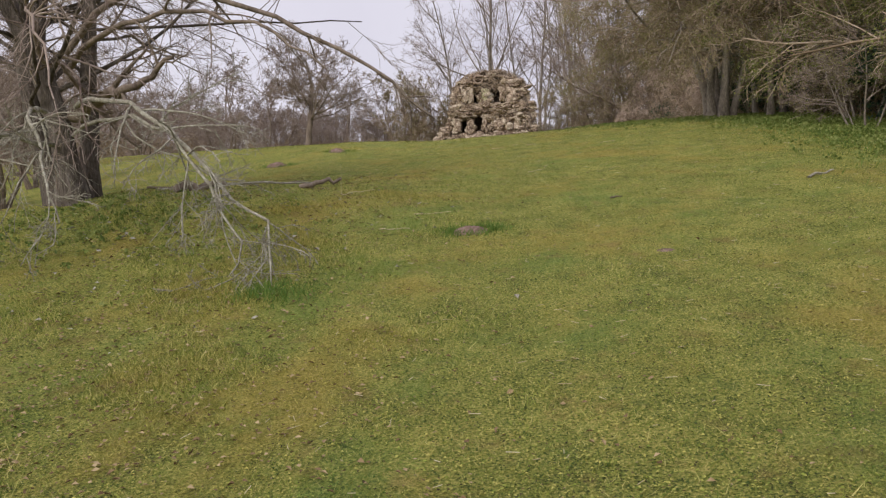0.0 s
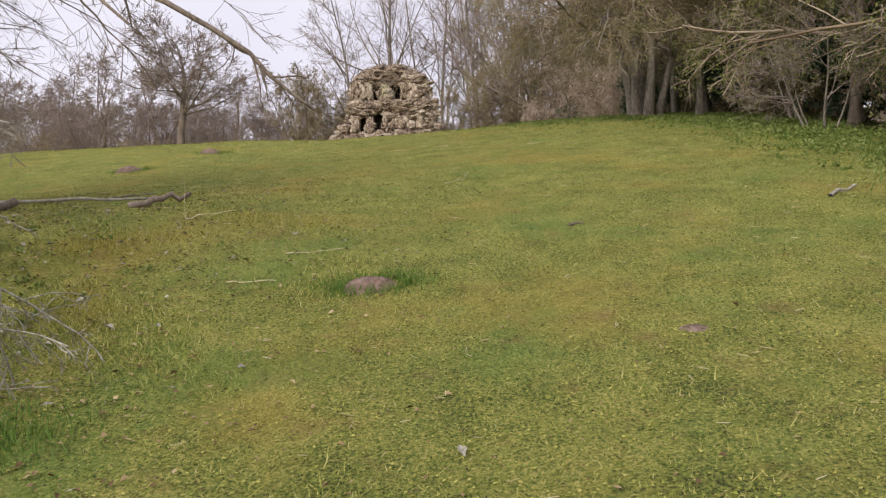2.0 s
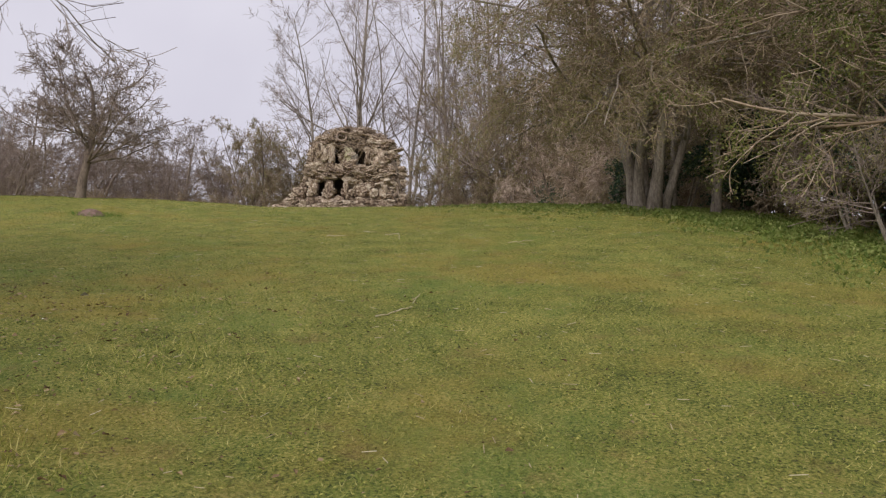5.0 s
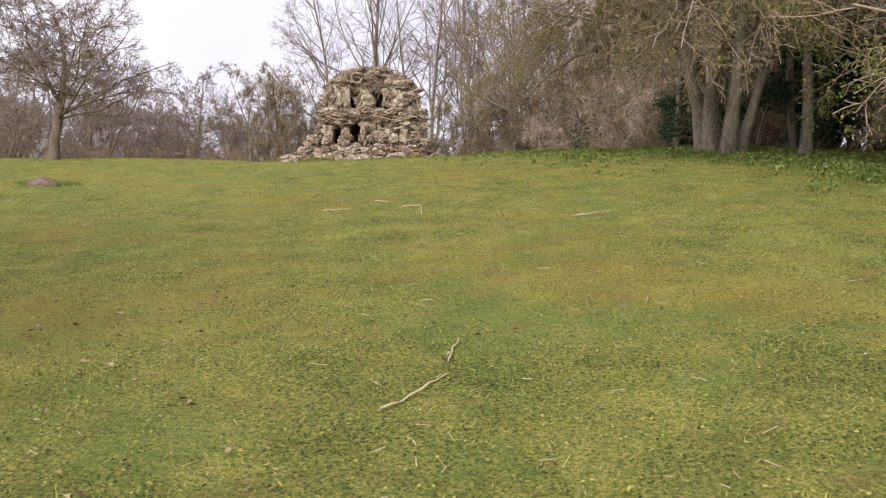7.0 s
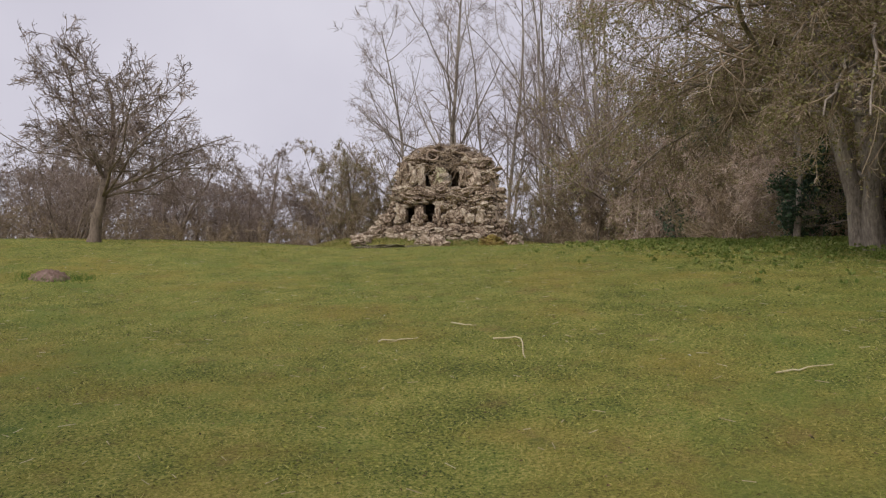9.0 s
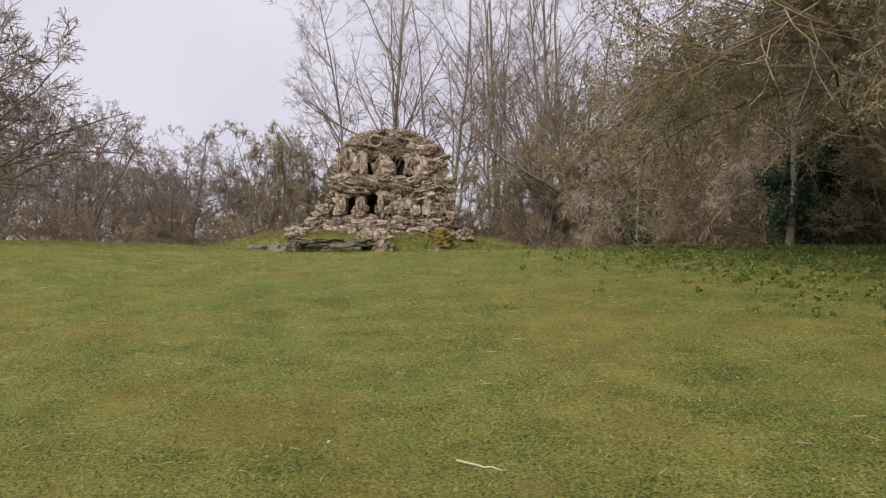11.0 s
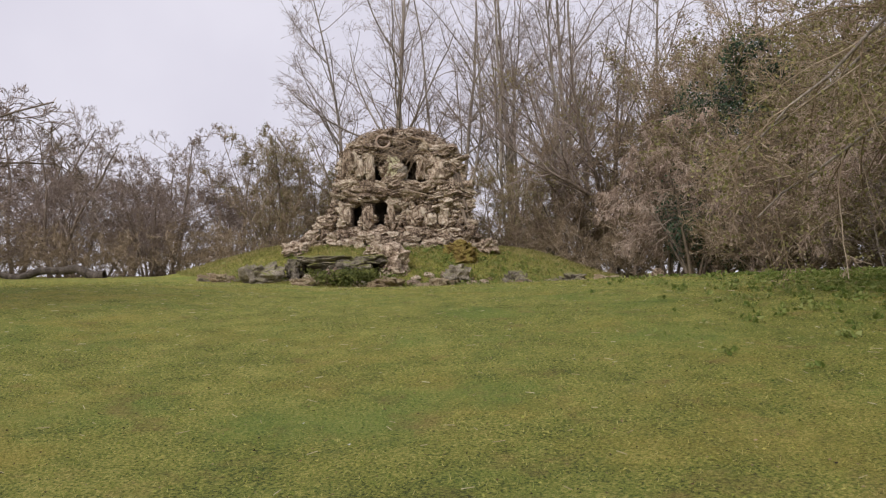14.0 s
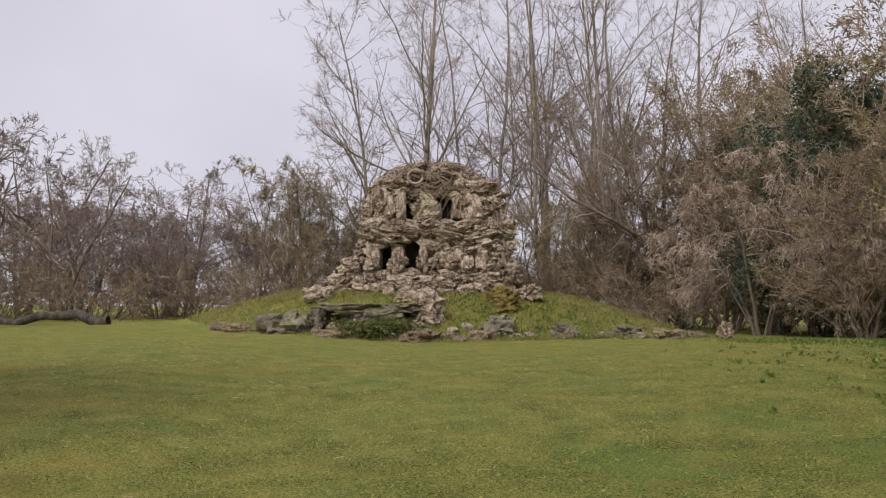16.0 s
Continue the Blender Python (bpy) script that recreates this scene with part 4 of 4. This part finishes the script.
stick(((-2.72, 10.8), (-2.74, 10.9, 0.42)), 0.006, STRAW, "thin dry stalk standing in the grass")
stick(((-1.45, 9.3), (-1.0, 9.4)), 0.012, STRAW, PALE_STICK)
stick(((-1.75, 8.6), (-1.4, 8.62)), 0.012, STRAW, PALE_STICK)
stick(((-0.08, 13.0), (0.06, 13.15), (0.19, 13.37)), 0.013, STRAW, DRY_STRAW)
stick(((0.2, 13.5), (0.26, 13.8)), 0.01, STRAW, DRY_STRAW)
stick(((-0.12, 17.9), (0.06, 17.85, 0.02), (0.08, 17.4)), 0.014, STRAW, DRY_STRAW)
stick(((-0.92, 17.95), (-0.65, 18.05)), 0.013, STRAW, DRY_STRAW)
stick(((-0.45, 18.6), (-0.25, 18.5)), 0.012, STRAW, DRY_STRAW)
stick(((3.4, 10.1), (3.8, 10.4, 0.03)), 0.02, LICHEN, PALE_STICK)
stick(((1.45, 17.0), (1.8, 17.1)), 0.012, STRAW, DRY_STRAW)
stick(((0.95, 9.9), (1.1, 9.98)), 0.012, BARK, DARK_STICK)
stick(((-13.2, 47.8, 0.1), (-15.0, 48, 0.22), (-18.5, 48.4, 0.15)), 0.2, OLD_BARK, "long fallen dark log at the far edge of the lawn", 0.0)


def litter(name, seed, x, y, size, mat, label, category, up=0.01):
    """Small flat bits strewn over the lawn, curled a little."""
    rng = np.random.default_rng(seed)
    n = len(x)
    c = np.stack([x, y, ground_z(x, y) + up], 1)
    a = rng.uniform(0, 6.283, n)
    s = (size * rng.uniform(0.5, 1.4, n))[:, None]
    u = np.stack([np.cos(a), np.sin(a), rng.normal(0, 0.2, n)], 1) * s
    w = np.stack([-np.sin(a), np.cos(a), rng.normal(0, 0.3, n)], 1) * s * 0.6
    lift = np.array([0, 0, 1.0]) * s * rng.uniform(0.0, 0.3, n)[:, None]
    v = np.stack([c - u / 2, c + w / 2 + lift, c + u / 2, c - w / 2 + lift], 1)
    return tagged(new(name, mesh_from(name, v, np.arange(n * 4).reshape(-1, 4), mat, False)), label, category, kind="stuff")


rng = np.random.default_rng(77)
m = 8000
litter("fallen_leaves", 1, -3.4 + rng.normal(0, 1.6, m), 3 + 12 * rng.beta(1.0, 1.5, m), 0.034, DEAD_LEAF, "brown fallen leaves strewn under the near tree", "leaves", 0.02)
m = 9000
litter("leaf_bits", 2, rng.uniform(-8, 8, m), 3 + 33 * rng.random(m), 0.017, DEAD_LEAF, "small dry leaf bits over the lawn", "leaves", 0.022)
m = 260000
ly = 2.4 + 30 * rng.random(m) ** 1.6
litter("moss_leaflets", 4, -1 + (rng.random(m) - 0.5) * (7 + ly * 0.62), ly, 0.016, MOSS_LEAF, "matted moss and clover leaflets in the short lawn", "moss", 0.012)
m = 26000
ly = 2.4 + 34 * rng.random(m) ** 1.4
litter("dark_crumbs", 5, -1 + (rng.random(m) - 0.5) * (7 + ly * 0.62), ly, 0.016, DARK_CRUMB, "dark crumbs of soil and rotted leaf in the lawn", "litter", 0.018)
m = 330
litter("daisies", 3, rng.uniform(-7, 7, m), 4 + 36 * rng.random(m), 0.017, PETAL, "tiny pale flowers and chips dotted over the lawn", "flowers", 0.03)
m = 2600
sx, sy = rng.uniform(-7, 7, m), 3 + 32 * rng.random(m)
sa, sl = rng.uniform(0, 6.283, m), rng.uniform(0.025, 0.08, m)
pp = np.stack([np.stack([sx + np.cos(sa) * sl * k, sy + np.sin(sa) * sl * k], -1) for k in (-0.5, 0.5)], 1)
pp = np.concatenate([pp, (ground_z(pp[..., 0], pp[..., 1]) + 0.02)[..., None]], -1)
tagged(new("straw_bits", mesh_from("straw_bits", *tubes(pp, np.full((m, 2), 0.0022), 3), STRAW)), "short bits of pale straw over the lawn", "straw", kind="stuff")


def weeds(seed, x, y, size, height, mat, label, name="weeds", per=9):
    """Leafy low weeds: sprigs of broad leaves on short stalks."""
    rng = np.random.default_rng(seed)
    n = len(x)
    base = np.repeat(np.stack([x, y, ground_z(x, y)], 1), per, axis=0)
    c = base + rng.normal(0, 1, (n * per, 3)) * np.array([height * 0.6, height * 0.6, 0]) + np.array([0, 0, 1]) * (height * rng.random(n * per) ** 0.7)[:, None]
    v, f = leaves_on(rng, c[:, None], 1.0, size, 0.0, 1.4)
    return tagged(new(name, mesh_from(name, v, f, mat, False)), label, "weeds", kind="stuff")


m = 1100
weeds(1, 3.6 + rng.normal(0, 1.1, m), 27.0 + rng.normal(0, 2.8, m), 0.034, 0.05, WEED, "low leafy green weeds on the lawn by the hedge")
m = 4200
yy = rng.uniform(11, 44, m)
weeds(2, 6.3 + 0.03 * (yy - 11) + rng.normal(0, 0.95, m), yy, 0.04, 0.1, WEED, "fresh green ground cover along the hedge foot", "ground_cover")
m = 420
xx, yy = rng.normal(-0.4, 2.6, m), rng.uniform(45.4, 49.2, m)
weeds(3, xx, yy, 0.06, 0.14, WEED, "green ivy and herbs over the folly's mound", "mound_herbs")
m = 500
weeds(5, rng.normal(-4.2, 0.45, m), rng.uniform(45.6, 46.3, m), 0.07, 0.45, GREEN_LEAF, "dark ivy below the stone slab", "mound_ivy")
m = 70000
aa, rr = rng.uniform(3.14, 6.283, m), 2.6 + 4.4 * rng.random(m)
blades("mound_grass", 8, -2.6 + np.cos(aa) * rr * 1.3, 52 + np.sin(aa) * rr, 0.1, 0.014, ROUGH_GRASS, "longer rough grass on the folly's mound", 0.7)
m = 9000
yy = rng.uniform(9, 44, m)
blades("hedge_grass", 9, 6.3 + 0.03 * (yy - 11) + rng.normal(0, 0.9, m), yy, 0.12, 0.012, TUFT, "longer green grass along the hedge foot", 0.7)
m = 700
blades("grass_tuft", 10, -2.3 + rng.normal(0, 0.2, m), 6.5 + rng.normal(0, 0.14, m), 0.09, 0.008, TUFT, "dark green grass tuft under the drooping bough", 0.6)
m = 420
weeds(6, rng.normal(-5.6, 1.3, m), rng.normal(9.0, 0.9, m), 0.03, 0.05, WEED, "low green herbs in the shade under the near tree", "shade_herbs")
m = 500
litter("bark_chips", 9, rng.normal(-4.6, 1.5, m), rng.normal(8.8, 1.6, m), 0.055, LICHEN, "pale lichened bark chips strewn under the near tree", "bark chips", 0.025)
